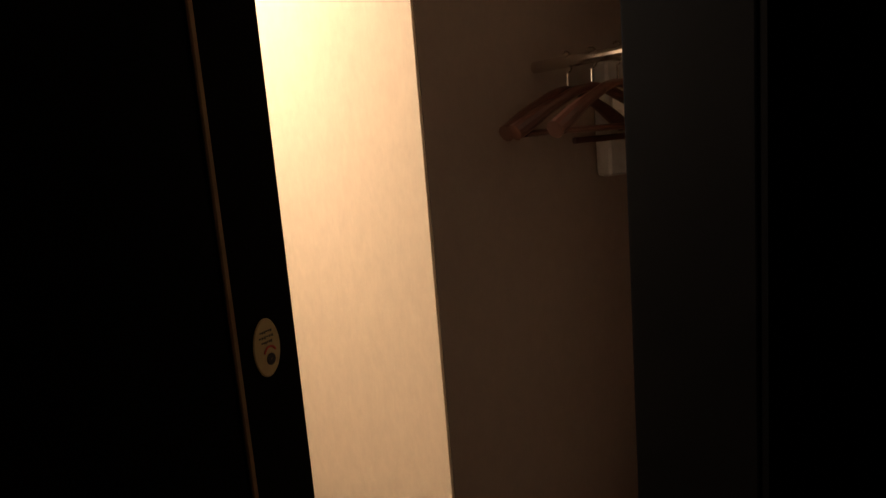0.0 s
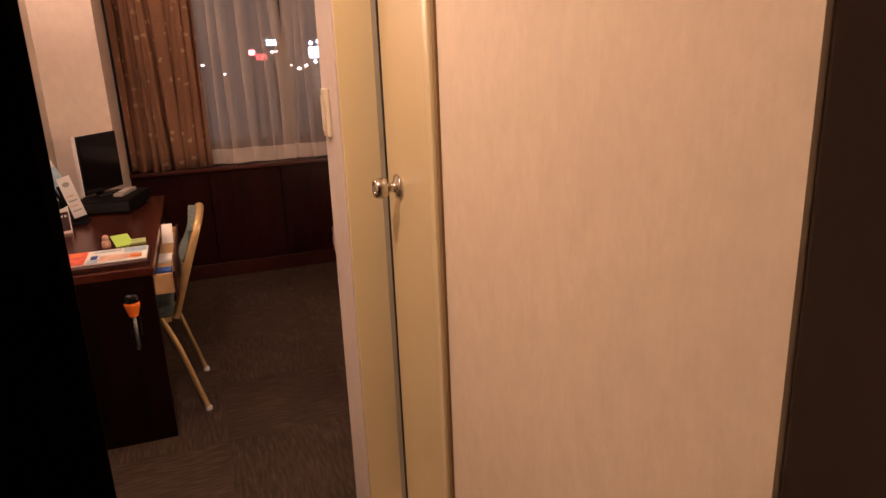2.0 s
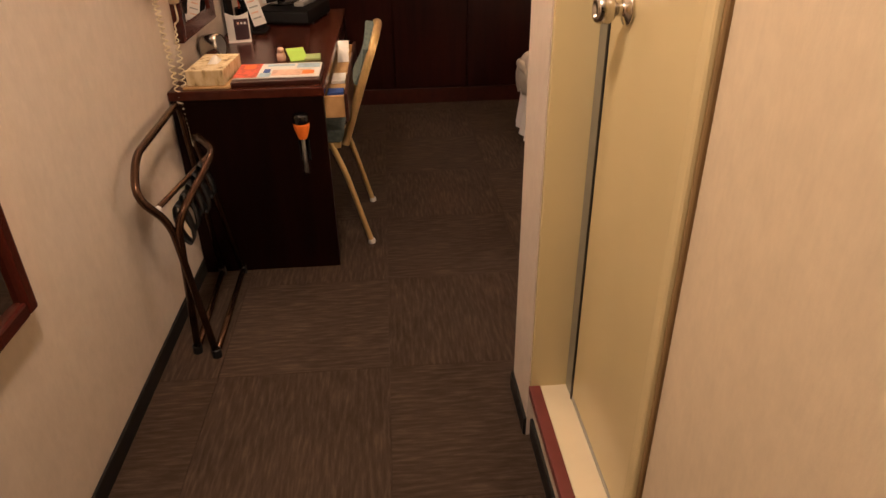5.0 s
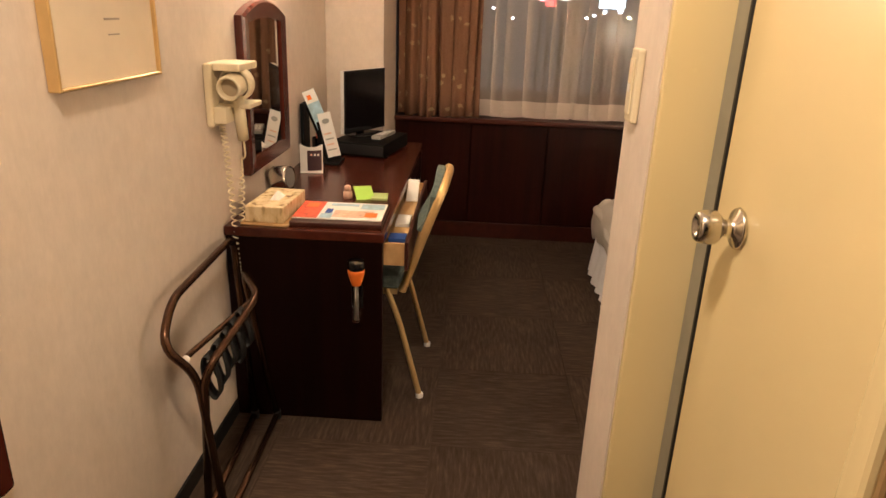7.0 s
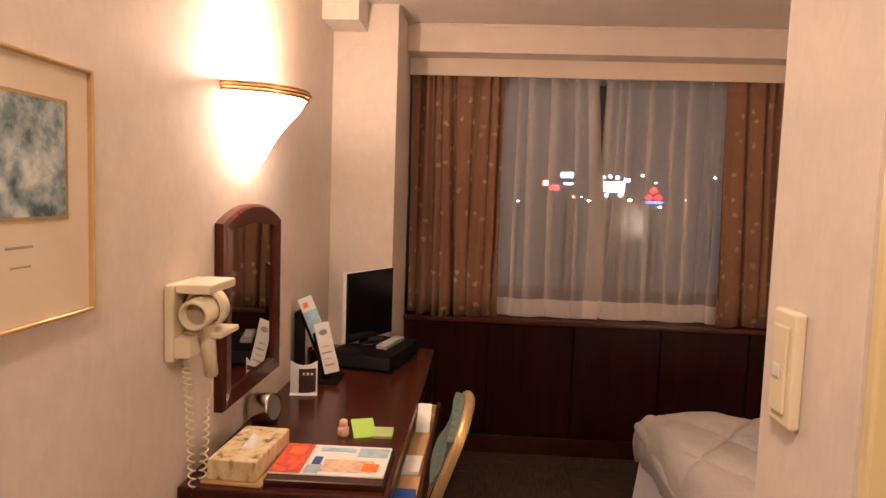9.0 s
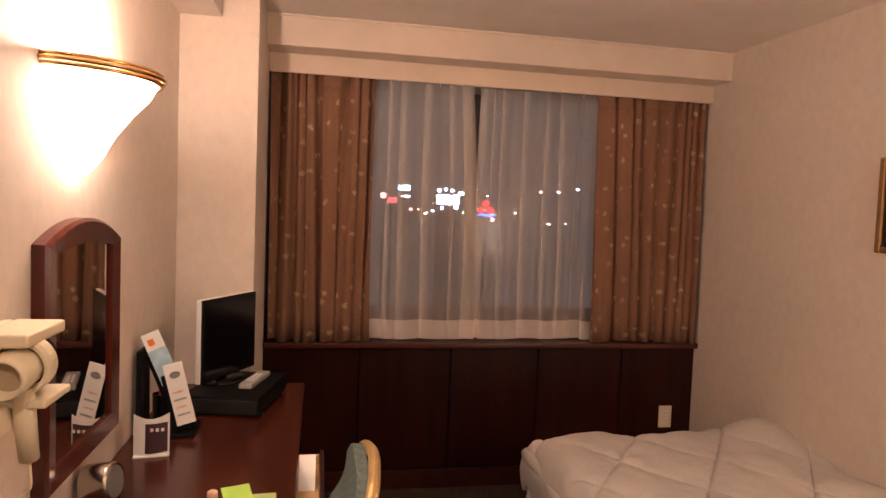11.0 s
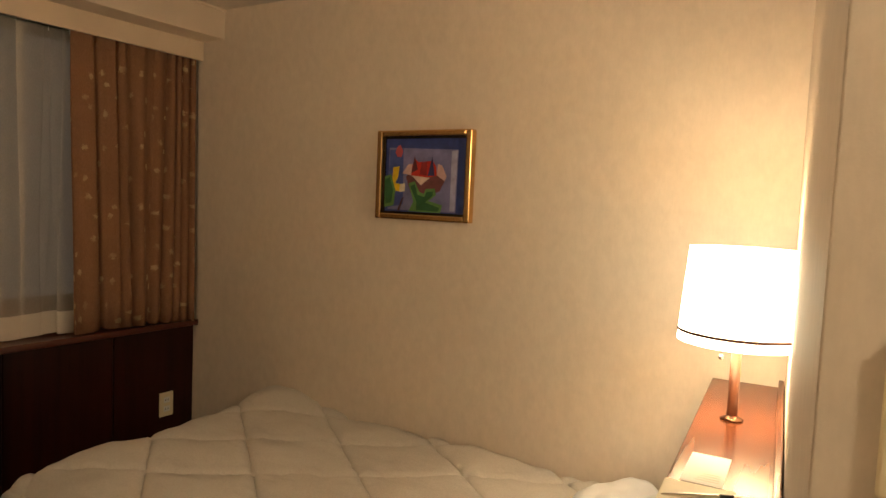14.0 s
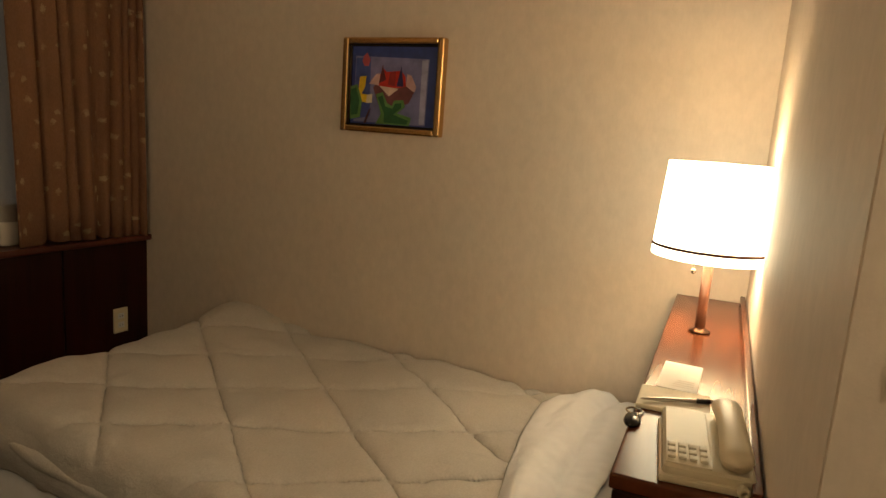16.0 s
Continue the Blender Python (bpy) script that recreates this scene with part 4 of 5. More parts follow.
torch = thing("flashlight", "orange and clear plastic flashlight in a holder on the desk side", "flashlight", (-0.057, DY0 - 0.001, 0.385))
off = Matrix.Translation((0, -0.027, 0))
smooth(part("tube", lathe([(0.001, 0.01), (0.012, 0.01), (0.014, 0.014), (0.014, 0.140), (0.001, 0.140)], 20, m=off), MAT_GLASS, torch, "clear tube"))
smooth(part("batteries", lathe([(0.001, 0.016), (0.0055, 0.016), (0.0055, 0.130), (0.001, 0.130)], 14, m=off), MAT_GREYALU, torch))
smooth(part("collar", lathe([(0.0145, 0.138), (0.017, 0.144), (0.0265, 0.178), (0.0275, 0.190), (0.0265, 0.192), (0.001, 0.192)], 24, m=off), MAT_ORANGE, torch, "orange collar"))
smooth(part("head", lathe([(0.0255, 0.192), (0.027, 0.195), (0.027, 0.216), (0.025, 0.222), (0.001, 0.222)], 24, m=off), MAT_BLACKGLOSS, torch, "black head"))
part("holder", block((-0.02, -0.010, 0.05), (0.02, -0.0005, 0.13), 0.003), MAT_BLACKGLOSS, torch)

# desk clutter
ts = thing("tissue_box", "wood-print tissue box with a tissue showing", "tissue box", (-0.352, 2.895, DZ), -3)
part("tray", block((-0.078, -0.135, 0), (0.078, 0.130, 0.008), 0.003), MAT_PALEWOOD, ts)
part("carton", block((-0.064, -0.125, 0.0085), (0.060, 0.118, 0.060), 0.004, 2), MAT_CARDBOARD, ts)
bm = sheet(6, 6, lambda u, v: Vector((-0.012 + 0.034 * u, -0.045 + 0.07 * v, 0.061 + 0.024 * math.sin(math.pi * u) * math.sin(math.pi * v) * (0.7 + 0.5 * u))))
part("tissue", bm, MAT_PAPERWHITE, ts)

folder = thing("guest_folder", "dark guest folder with colourful leaflets on top", "folder", (-0.138, 2.90, DZ), 1)
part("cover", block((-0.147, -0.125, 0), (0.150, 0.115, 0.016), 0.004), MAT_REDWOOD, folder)
lf = flat_paper("leaflet", "glossy leaflet with red, white and blue print", "leaflet", (-0.145, -0.09), (0.145, 0.105, 0.004), (-0.138, 2.90, DZ + 0.0165), 1, MAT_PAPERWHITE, (
    ("red_print", (-0.144, -0.088, 0.0045), (-0.066, 0.103, 0.0052), MAT_REDPRINT),
    ("orange_print", (-0.125, 0.03, 0.0054), (-0.085, 0.08, 0.0060), MAT_ORANGE),
    ("peach_print", (-0.02, -0.07, 0.0045), (0.11, 0.005, 0.0052), MAT_PEACH),
    ("blue_print", (0.06, 0.03, 0.0045), (0.14, 0.09, 0.0052), MAT_SKYBLUE),
    ("title_bars", (-0.045, 0.06, 0.0045), (0.05, 0.085, 0.0052), MAT_SKYBLUE),
    ("sky_print", (-0.06, -0.085, 0.0045), (-0.022, -0.035, 0.0052), MAT_SKYBLUE),
    ("orange_print", (0.085, -0.062, 0.0054), (0.125, -0.015, 0.0060), MAT_ORANGE),
    ("caption_bar", (-0.05, -0.03, 0.0045), (-0.028, 0.02, 0.0052), MAT_BLUE)))
note = thing("green_note", "folded bright green note standing on the desk", "note", (-0.105, 3.165, DZ), 20)
part("leaf", block((-0.034, -0.040, 0.004), (0.034, 0.040, 0.0055), 0, 1, Matrix.Translation((0, 0, 0.012)) @ Matrix.Rotation(radians(24), 4, "X")), MAT_GREEN, note)
flat_paper("sticky_pad", "small pale green sticky note pad", "note pad", (-0.03, -0.04), (0.03, 0.04, 0.008), (-0.045, 3.165, DZ), 4, MAT_PALEGREEN)
bot = thing("small_bottle", "little orange and red plastic bottle", "bottle", (-0.160, 3.135, DZ))
smooth(part("body", lathe([(0.001, 0), (0.015, 0), (0.017, 0.003), (0.017, 0.024), (0.010, 0.031), (0.001, 0.031)], 18), MAT_PEACH, bot))
smooth(part("cap", lathe([(0.010, 0.0305), (0.013, 0.032), (0.012, 0.046), (0.006, 0.05), (0.001, 0.05)], 16), MAT_PEACH, bot))

clk = thing("desk_clock", "round chrome desk clock", "clock", (-0.415, 3.215, DZ), 78)
tilt = Matrix.Translation((0, 0, 0.047)) @ Matrix.Rotation(radians(82), 4, "X")
smooth(part("case", lathe([(0.001, -0.05), (0.040, -0.05), (0.045, -0.044), (0.046, 0.015), (0.042, 0.024), (0.038, 0.020), (0.001, 0.020)], 32, m=tilt), MAT_STEEL, clk))
part("dial", lathe([(0.001, 0.0205), (0.037, 0.0205), (0.037, 0.022), (0.001, 0.022)], 28, m=tilt), MAT_GREYALU, clk)
part("foot", block((-0.03, -0.02, 0), (0.03, 0.02, 0.010), 0.003), MAT_BLACKGLOSS, clk)

cup = thing("tent_card", "curved white tent card with a dark printed panel", "card", (-0.388, 3.508, DZ), 8)
bm = sheet(14, 4, lambda u, v: Vector((-0.042 + 0.095 * u, -0.018 * math.sin(math.pi * u), 0.005 + v * (0.105 + 0.012 * (2 * u - 1) ** 2))))
card = part("card", bm, MAT_PAPERWHITE, cup)
card.modifiers.new("thick", "SOLIDIFY").thickness = 0.002
bm = sheet(10, 2, lambda u, v: Vector((-0.010 + 0.058 * u, -0.0022 - 0.018 * math.sin(math.pi * (0.34 + 0.61 * u)), 0.012 + 0.085 * v)))
part("printed_panel", bm, plain("dark_plum_print", (0.05, 0.02, 0.025), 0.5), cup).modifiers.new("thick", "SOLIDIFY").thickness = 0.001
for i in range(3):
    bm = block((0.004 + 0.014 * i, -0.0245, 0.076), (0.012 + 0.014 * i, -0.0225, 0.085))
    part("print_mark", bm, MAT_PAPERWHITE if i else MAT_PEACH, cup)
part("foot", block((-0.042, -0.02, 0), (0.053, 0.012, 0.005), 0.002), MAT_PAPERWHITE, cup)

st = thing("brochure_stand", "black desktop brochure stand holding leaflets", "brochure stand", (-0.375, 3.70, DZ))
part("base", block((-0.095, -0.055, 0), (0.080, 0.09, 0.012), 0.004), MAT_MATTBLACK, st)
part("back_rest", block((-0.095, -0.02, 0.0125), (-0.078, 0.085, 0.262), 0.003, 1), MAT_MATTBLACK, st)
for at, ang, w, h in (((0.024, -0.029, 0.0), -14, 0.066, 0.190), ((0.012, 0.012, 0.020), -22, 0.062, 0.235)):
    lean = Matrix.Translation(at) @ Matrix.Rotation(radians(ang), 4, "Y")
    part("rest", block((0.0, 0.0, 0.012), (w, 0.018, h), 0.002, 1, lean), MAT_MATTBLACK, st)
for lab, at, ang, w, h, mt in (("tall leaflet with pale blue print leaning in the stand", (-0.353, 3.703, DZ + 0.045), -22.4, 0.055, 0.285, MAT_SKYBLUE), ("tall white leaflet with grey print leaning on the stand", (-0.343, 3.660, DZ + 0.033), -13.5, 0.056, 0.196, MAT_PAPERWHITE)):
    t = thing("leaflet", lab, "leaflet", at)
    mm = Matrix.Rotation(radians(12), 4, "Z") @ Matrix.Rotation(radians(ang), 4, "Y")
    part("sheet", block((0, 0, 0), (w, 0.003, h), 0.0005, 1, mm), mt, t)
    if mt is MAT_SKYBLUE:
        part("heading", block((0.001, -0.0008, h - 0.055), (w - 0.001, -0.0002, h - 0.001), 0, 1, mm), MAT_PAPERWHITE, t)
        part("print_mark", block((0.012, -0.0016, h - 0.040), (0.030, -0.0010, h - 0.020), 0, 1, mm), MAT_ORANGE, t)
    else:
        part("heading", lathe([(0.001, 0), (0.016, 0), (0.016, 0.0006), (0.001, 0.0006)], 16, m=mm @ Matrix.Translation((w / 2, -0.0002, h - 0.036)) @ Matrix.Rotation(math.pi / 2, 4, "X") @ Matrix.Diagonal((1, 0.7, 1, 1))), MAT_GREYALU, t)
        for k in range(4):
            part("text_bar", block((0.008, -0.0008, 0.03 + 0.024 * k), (w - 0.010 - 0.006 * (k % 2), -0.0002, 0.036 + 0.024 * k), 0, 1, mm), MAT_PEACH if k % 2 else MAT_GREYALU, t)

tvbox = thing("video_box", "black set-top box under the television", "set-top box", (-0.189, 4.03, DZ), -11.5)
part("case", block((-0.155, -0.185, 0.006), (0.11, 0.185, 0.068), 0.004), MAT_MATTBLACK, tvbox)
part("front_panel", block((-0.15, -0.188, 0.014), (0.105, -0.1855, 0.060), 0.001, 1), MAT_BLACK, tvbox)
for dx in (-0.12, 0.10):
    for dy in (-0.13, 0.13):
        part("foot", block((dx - 0.012, dy - 0.012, 0), (dx + 0.012, dy + 0.012, 0.006)), MAT_BLACK, tvbox)
ZB = DZ + 0.068
ang = math.degrees(math.atan2(4.225 - 3.935, -0.183 + 0.330))
tv = thing("television", "small flat television with a black screen and white shell", "television", (-0.257, 4.08, ZB), ang)
part("stand_base", lathe([(0.001, 0), (0.075, 0), (0.078, 0.004), (0.07, 0.010), (0.001, 0.012)], 32, m=Matrix.Diagonal((1.2, 0.85, 1, 1))), MAT_BLACKGLOSS, tv)
part("neck", block((-0.022, 0.01, 0.01), (0.022, 0.03, 0.08), 0.004), MAT_BLACKGLOSS, tv)
part("shell", block((-0.166, -0.008, 0.022), (0.166, 0.012, 0.318), 0.006, 3), MAT_WHITE, tv, "white rear shell")
part("bezel", block((-0.165, -0.016, 0.023), (0.165, -0.0085, 0.317), 0.002, 1), MAT_BLACKGLOSS, tv)
part("screen", block((-0.150, -0.0175, 0.042), (0.150, -0.0165, 0.303)), plain("dark_screen", (0.004, 0.004, 0.005), 0.12, vary=0.02, bump=0), tv)
rem = thing("remote_control", "grey remote control on the set-top box", "remote control", (-0.150, 4.055, ZB), -14)
part("body", block((-0.024, -0.105, 0), (0.024, 0.105, 0.018), 0.005, 3), plain("grey_plastic", (0.36, 0.35, 0.33), 0.4), rem)
for i in range(5):
    for j in range(2):
        part("button", block((-0.013 + 0.016 * j, -0.06 + 0.024 * i, 0.0182), (-0.003 + 0.016 * j, -0.048 + 0.024 * i, 0.0205)), MAT_WHITE, rem)
flw = thing("pen_cup", "small dark cup with pens behind the leaflets", "pen cup", (-0.425, 3.835, DZ))
part("cup", lathe([(0.001, 0), (0.03, 0), (0.032, 0.09), (0.029, 0.09), (0.027, 0.004), (0.001, 0.004)], 20), MAT_BLACKGLOSS, flw)
for i in range(3):
    part("pen", tube([(0.008 * i - 0.008, 0.0, 0.006), (0.02 * i - 0.01, 0.012 * i, 0.15)], 0.004, 6), (MAT_REDPRINT, MAT_BLACK, MAT_PEACH)[i], flw)

# ---- chair ----
ch = thing("dining_chair", "gold-framed chair with teal woven upholstery, at the desk", "chair", (0.042, 3.115, 0))
part("seat", block((-0.36, -0.205, 0.43), (0.02, 0.205, 0.478), 0.018, 3), MAT_TEAL, ch)
part("seat_frame", block((-0.34, -0.19, 0.405), (0.01, 0.19, 0.4295), 0.004), MAT_GOLD, ch)
backm = Matrix.Translation((0.040, 0, 0.478)) @ Matrix.Rotation(radians(19), 4, "Y")


def rail_path(off_):
    return [backm @ Vector(p) for p in ((off_, -0.185, -0.06), (off_, -0.195, 0.22), (off_ + 0.004, -0.17, 0.335), (off_ + 0.008, 0.0, 0.372), (off_ + 0.004, 0.17, 0.335), (off_, 0.195, 0.22), (off_, 0.185, -0.06))]


part("back_frame", tube(rail_path(0.006), 0.015, 12, 0.06), MAT_GOLD, ch)


def back_place(u, v):
    y = (2 * u - 1) * 0.182
    top_ = 0.352 - 0.055 * (2 * u - 1) ** 4
    return backm @ Vector((-0.022 - 0.010 * math.sin(math.pi * u) + 0.012 * math.sin(math.pi * v), y, 0.17 + (top_ - 0.17) * v))


bk = part("backrest", sheet(10, 10, back_place), MAT_TEAL, ch)
bk.modifiers.new("thick", "SOLIDIFY").thickness = -0.030
for y in (-0.197, 0.207):
    part("leg", tube([(-0.03, y * 0.93, 0.43), (0.02, y * 0.97, 0.30), (0.098, y, 0.008)], 0.0105, 10, 0.05), MAT_GOLD, ch)
    part("leg", tube([(-0.30, y * 0.93, 0.43), (-0.34, y * 0.97, 0.008)], 0.0105, 10), MAT_GOLD, ch)
for x, y in ((0.099, -0.197), (0.099, 0.207), (-0.34, -0.191), (-0.34, 0.2)):
    part("foot_cap", lathe([(0.001, 0), (0.014, 0), (0.0145, 0.012), (0.0115, 0.018), (0.001, 0.018)], 14, m=Matrix.Translation((x, y, 0))), MAT_WHITE, ch)

# ---- folded luggage rack ----
rk = thing("luggage_rack", "folded bronze tube luggage rack with black straps, leaning on the wall", "luggage rack", (LEFT, 2.2, 0))
o = Vector((-LEFT, -2.2, 0))


def rel(*pts):
    return [Vector(p) + o for p in pts]


smooth(part("frame_loop", tube(rel((-0.330, 2.222, 0.0), (-0.372, 2.205, 0.48), (-0.425, 2.150, 0.575), (-0.440, 2.255, 0.652), (-0.445, 2.715, 0.665), (-0.415, 2.725, 0.0)), 0.011, 10, 0.055), MAT_BRONZE, rk))
smooth(part("frame_loop", tube(rel((-0.395, 2.250, 0.0), (-0.352, 2.205, 0.46), (-0.335, 2.225, 0.505), (-0.285, 2.45, 0.590), (-0.40, 2.66, 0.575), (-0.340, 2.732, 0.0)), 0.011, 10, 0.055), MAT_BRONZE, rk))
part("cross_bar", tube(rel((-0.405, 2.215, 0.51), (-0.30, 2.44, 0.578)), 0.008, 8), MAT_BRONZE, rk)
part("rivet", lathe([(0.001, 0), (0.011, 0), (0.009, 0.008), (0.001, 0.010)], 14, m=Matrix.Translation(o + Vector((-0.395, 2.208, 0.515))) @ Matrix.Rotation(radians(80), 4, "X")), MAT_WHITE, rk, "pale plastic rivet")
for k in range(5):
    top_ = Vector((-0.333 + 0.009 * k, 2.235 + 0.038 * k, 0.508 + 0.0145 * k)) + o

    def strap(u, v, top_=top_, drop=0.062 - 0.006 * (k % 3), k=k):
        a = 2 * math.pi * u
        return top_ + Vector((0.017 * math.sin(a) + 0.010 * (1 - math.cos(a)) - 0.02, 0.036 * (v - 0.5) + 0.006 * math.sin(a + k), 0.012 - drop * (1 - math.cos(a))))

    smooth(part("strap", sheet(24, 1, strap), MAT_BLACK, rk)).modifiers.new("thick", "SOLIDIFY").thickness = 0.0025
for a, b in (((-0.330, 2.222, 0.014), (-0.340, 2.732, 0.014)), ((-0.395, 2.250, 0.014), (-0.415, 2.725, 0.014))):
    smooth(part("floor_bar", tube(rel(a, b), 0.010, 10), MAT_BRONZE, rk))
for p in ((-0.330, 2.222), (-0.395, 2.250), (-0.415, 2.725), (-0.340, 2.732)):
    part("rubber_foot", lathe([(0.001, 0), (0.0145, 0), (0.0145, 0.028), (0.0115, 0.03)], 12, m=Matrix.Translation(o + Vector((*p, 0)))), MAT_BLACK, rk)

# ---- bed ----
BX0, BX1, BY0, BY1 = 0.955, RIGHT - 0.012, 2.33, 4.27
bed = thing("bed", "single bed with a base and pleated white valance", "bed", (BX0, BY0, 0))
bw, bl = BX1 - BX0, BY1 - BY0
part("base", block((0.07, 0.02, 0.06), (bw - 0.005, bl - 0.06, 0.22), 0.01), MAT_BLACK, bed)
part("mattress", block((0.060, 0.01, 0.225), (bw, bl - 0.035, 0.40), 0.04, 4), MAT_SHEET, bed)
for x, y in ((0.12, 0.08), (bw - 0.08, 0.08), (0.12, bl - 0.12), (bw - 0.08, bl - 0.12)):
    part("leg", lathe([(0.001, 0), (0.022, 0), (0.028, 0.06), (0.001, 0.06)], 14, m=Matrix.Translation((x, y, 0))), MAT_BLACK, bed)


def skirt(u, v):
    run = bl + bw - 0.05
    s = u * run
    wave = 0.010 * (1 - v) * math.sin(s * 62 + 1.5 * math.sin(s * 9)) + 0.004 * math.sin(s * 23)
    z = 0.035 + 0.225 * v
    return Vector((0.042 - wave - 0.034 * (1 - v), s - 0.02, z)) if s < bl else Vector((s - bl + 0.042, bl - 0.02 + wave + 0.026 * (1 - v), z))


smooth(part("bed_skirt", sheet(420, 4, skirt), MAT_SHEET, bed, "pleated white bed skirt"))

# quilt: diamond-stitched duvet that hangs over the foot and side
qx0, qx1, qy0, qy1 = BX0 + 0.040, BX1, 2.58, BY1 + 0.005


def stitch(x, y):
    p, q = (x * 0.82 + y * 0.57) / 0.30, (x * 0.80 - y * 0.60) / 0.34
    d = min(abs(p - round(p)) * 0.30, abs(q - round(q)) * 0.34)
    pucker = 0.22 * math.exp(-(d / 0.055) ** 2) * noise.noise((x * 38, y * 38, 11))
    return 0.55 * (1 - math.exp(-(d / 0.014) ** 2)) + 0.45 * (1 - math.exp(-(d / 0.08) ** 2)) + pucker


def quilt_top(x, y):
    side = min(1.0, max(0.0, (x - qx0) / 0.04))
    foot = min(1.0, max(0.0, (qy1 - y) / 0.06))
    z = 0.428 + 0.027 * stitch(x, y)
    z += 0.045 * math.exp(-((x - 2.04) / 0.20) ** 2 - ((y - 4.18) / 0.22) ** 2)
    z += 0.020 * noise.noise((x * 3, y * 3, 0)) + 0.006 * abs(noise.noise((x * 6 + y * 4, y * 5 - x * 3, 8))) + 0.008 * noise.noise((x * 9, y * 9, 2)) + 0.010 * math.exp(-((y - 2.72) / 0.12) ** 2) * noise.noise((x * 16 + y * 9, y * 6, 5))
    return z - 0.035 * (1 - side) ** 2.2 - 0.038 * (1 - foot) ** 2.2


def quilt_place(u, v):
    over = 0.16
    lx = -over + u * (qx1 - qx0 + over)
    ly = v * (qy1 - qy0 + over)
    x, y = qx0 + max(lx, 0), qy0 + min(ly, qy1 - qy0)
    z = quilt_top(x, y)
    dropx, dropy = max(-lx, 0), max(ly - (qy1 - qy0), 0)
    bulge = 0.012 * math.sin(math.pi * min(1, dropx / over)) + 0.012 * noise.noise((y * 5, dropx * 8, 4))
    bulgey = 0.012 * math.sin(math.pi * min(1, dropy / over)) + 0.012 * noise.noise((x * 5, dropy * 8, 7))
    return Vector((x - bulge * (dropx > 0), y + bulgey * (dropy > 0), z - max(dropx, dropy) * 0.95))


quilt = tagged(smooth(part("quilt", sheet(150, 190, quilt_place), MAT_QUILT)), "pale grey quilted bedspread with diamond stitching", "bedspread")
quilt.modifiers.new("thick", "SOLIDIFY").thickness = -0.018


def fold_place(u, v):
    x = qx0 - 0.02 + u * (qx1 - qx0 + 0.02)
    front = 2.575 + 0.30 * (x - 1.34) - 0.163 * (x - 1.34) * abs(x - 1.34) - 0.09 * max(0.0, (x - 1.98) / 0.15) ** 2 + 0.008 * noise.noise((x * 5, 0, 3))
    y = front + (2.385 - front) * v
    z = 0.466 + 0.040 * (1 - math.exp(-(v / 0.13) ** 1.6)) - 0.022 * math.exp(-((v - 0.60) / 0.10) ** 2) - 0.03 * v * v
    crease = noise.noise((x * 2.2 + v * 1.5, y * 17, 9))
    z += 0.011 * crease + 0.007 * abs(noise.noise((x * 7, y * 15 + x * 3, 2))) + 0.003 * noise.noise((x * 30, y * 30, 4))
    return Vector((x, y, z - 0.10 * max(0, 0.12 - u) / 0.12))


sheet_ob = tagged(smooth(part("folded_sheet", sheet(120, 44, fold_place), MAT_SHEET)), "white sheet folded back over the quilt", "bed sheet")
sheet_ob.modifiers.new("thick", "SOLIDIFY").thickness = -0.012


roll = []
for k in range(60):
    s_ = k / 59 * (qy1 - qy0 + qx1 - qx0)
    w_ = 0.006 * noise.noise((s_ * 5, 1, 3))
    roll.append((qx0 - 0.010 + w_, qy0 + s_, 0.292 + 0.085 * min(1, max(0, (qy0 + s_ - 3.2) / 0.9)) + w_) if s_ < qy1 - qy0 else (qx0 + s_ - (qy1 - qy0), qy1 + 0.010 + w_, 0.377 + w_))
smooth(part("edge_roll", tube(roll, lambda s: 0.026 + 0.004 * math.sin(47 * s), 12), MAT_QUILT, quilt, "rolled quilted hem"))


def pillow_place(u, v):
    a, b = 2 * math.pi * u, math.pi * (v - 0.5)
    e = lambda s: math.copysign(abs(s) ** 0.55, s)
    return Vector((0.32 * e(math.cos(a)) * e(math.cos(b)), 0.17 * e(math.sin(a)) * e(math.cos(b)), 0.065 * e(math.sin(b)) * (1 + 0.1 * math.sin(3 * a))))


pil = tagged(smooth(part("pillow", sheet(40, 20, pillow_place), MAT_SHEET)), "white cotton pillow at the bed head", "pillow")
pil.location = (1.55, 2.50, 0.405)

# ---- headboard shelf, lamp, phone ----
hb = thing("headboard_shelf", "glossy red-brown wooden headboard shelf along the wall", "shelf", (0.872, BATH_Y1 + math.tan(SLANT) * (0.872 - END_X) + 0.004, 0), math.degrees(SLANT))
HL, HD, HZ = 1.296, 0.198, 0.89
part("shelf_top", block((0, 0, HZ - 0.024), (HL, HD, HZ), 0.005, 3), MAT_SHELF, hb)
part("rear_edge", block((0, 0.0, HZ + 0.0005), (HL, 0.014, HZ + 0.022), 0.003), MAT_SHELF, hb)
part("body", block((0.012, 0.004, 0.0), (HL, HD - 0.012, HZ - 0.025), 0.003), MAT_REDWOOD, hb)
part("end_panel", block((0.001, 0.002, 0.0), (0.0115, HD - 0.006, HZ - 0.025), 0.002, 1), MAT_REDWOOD_Z, hb)

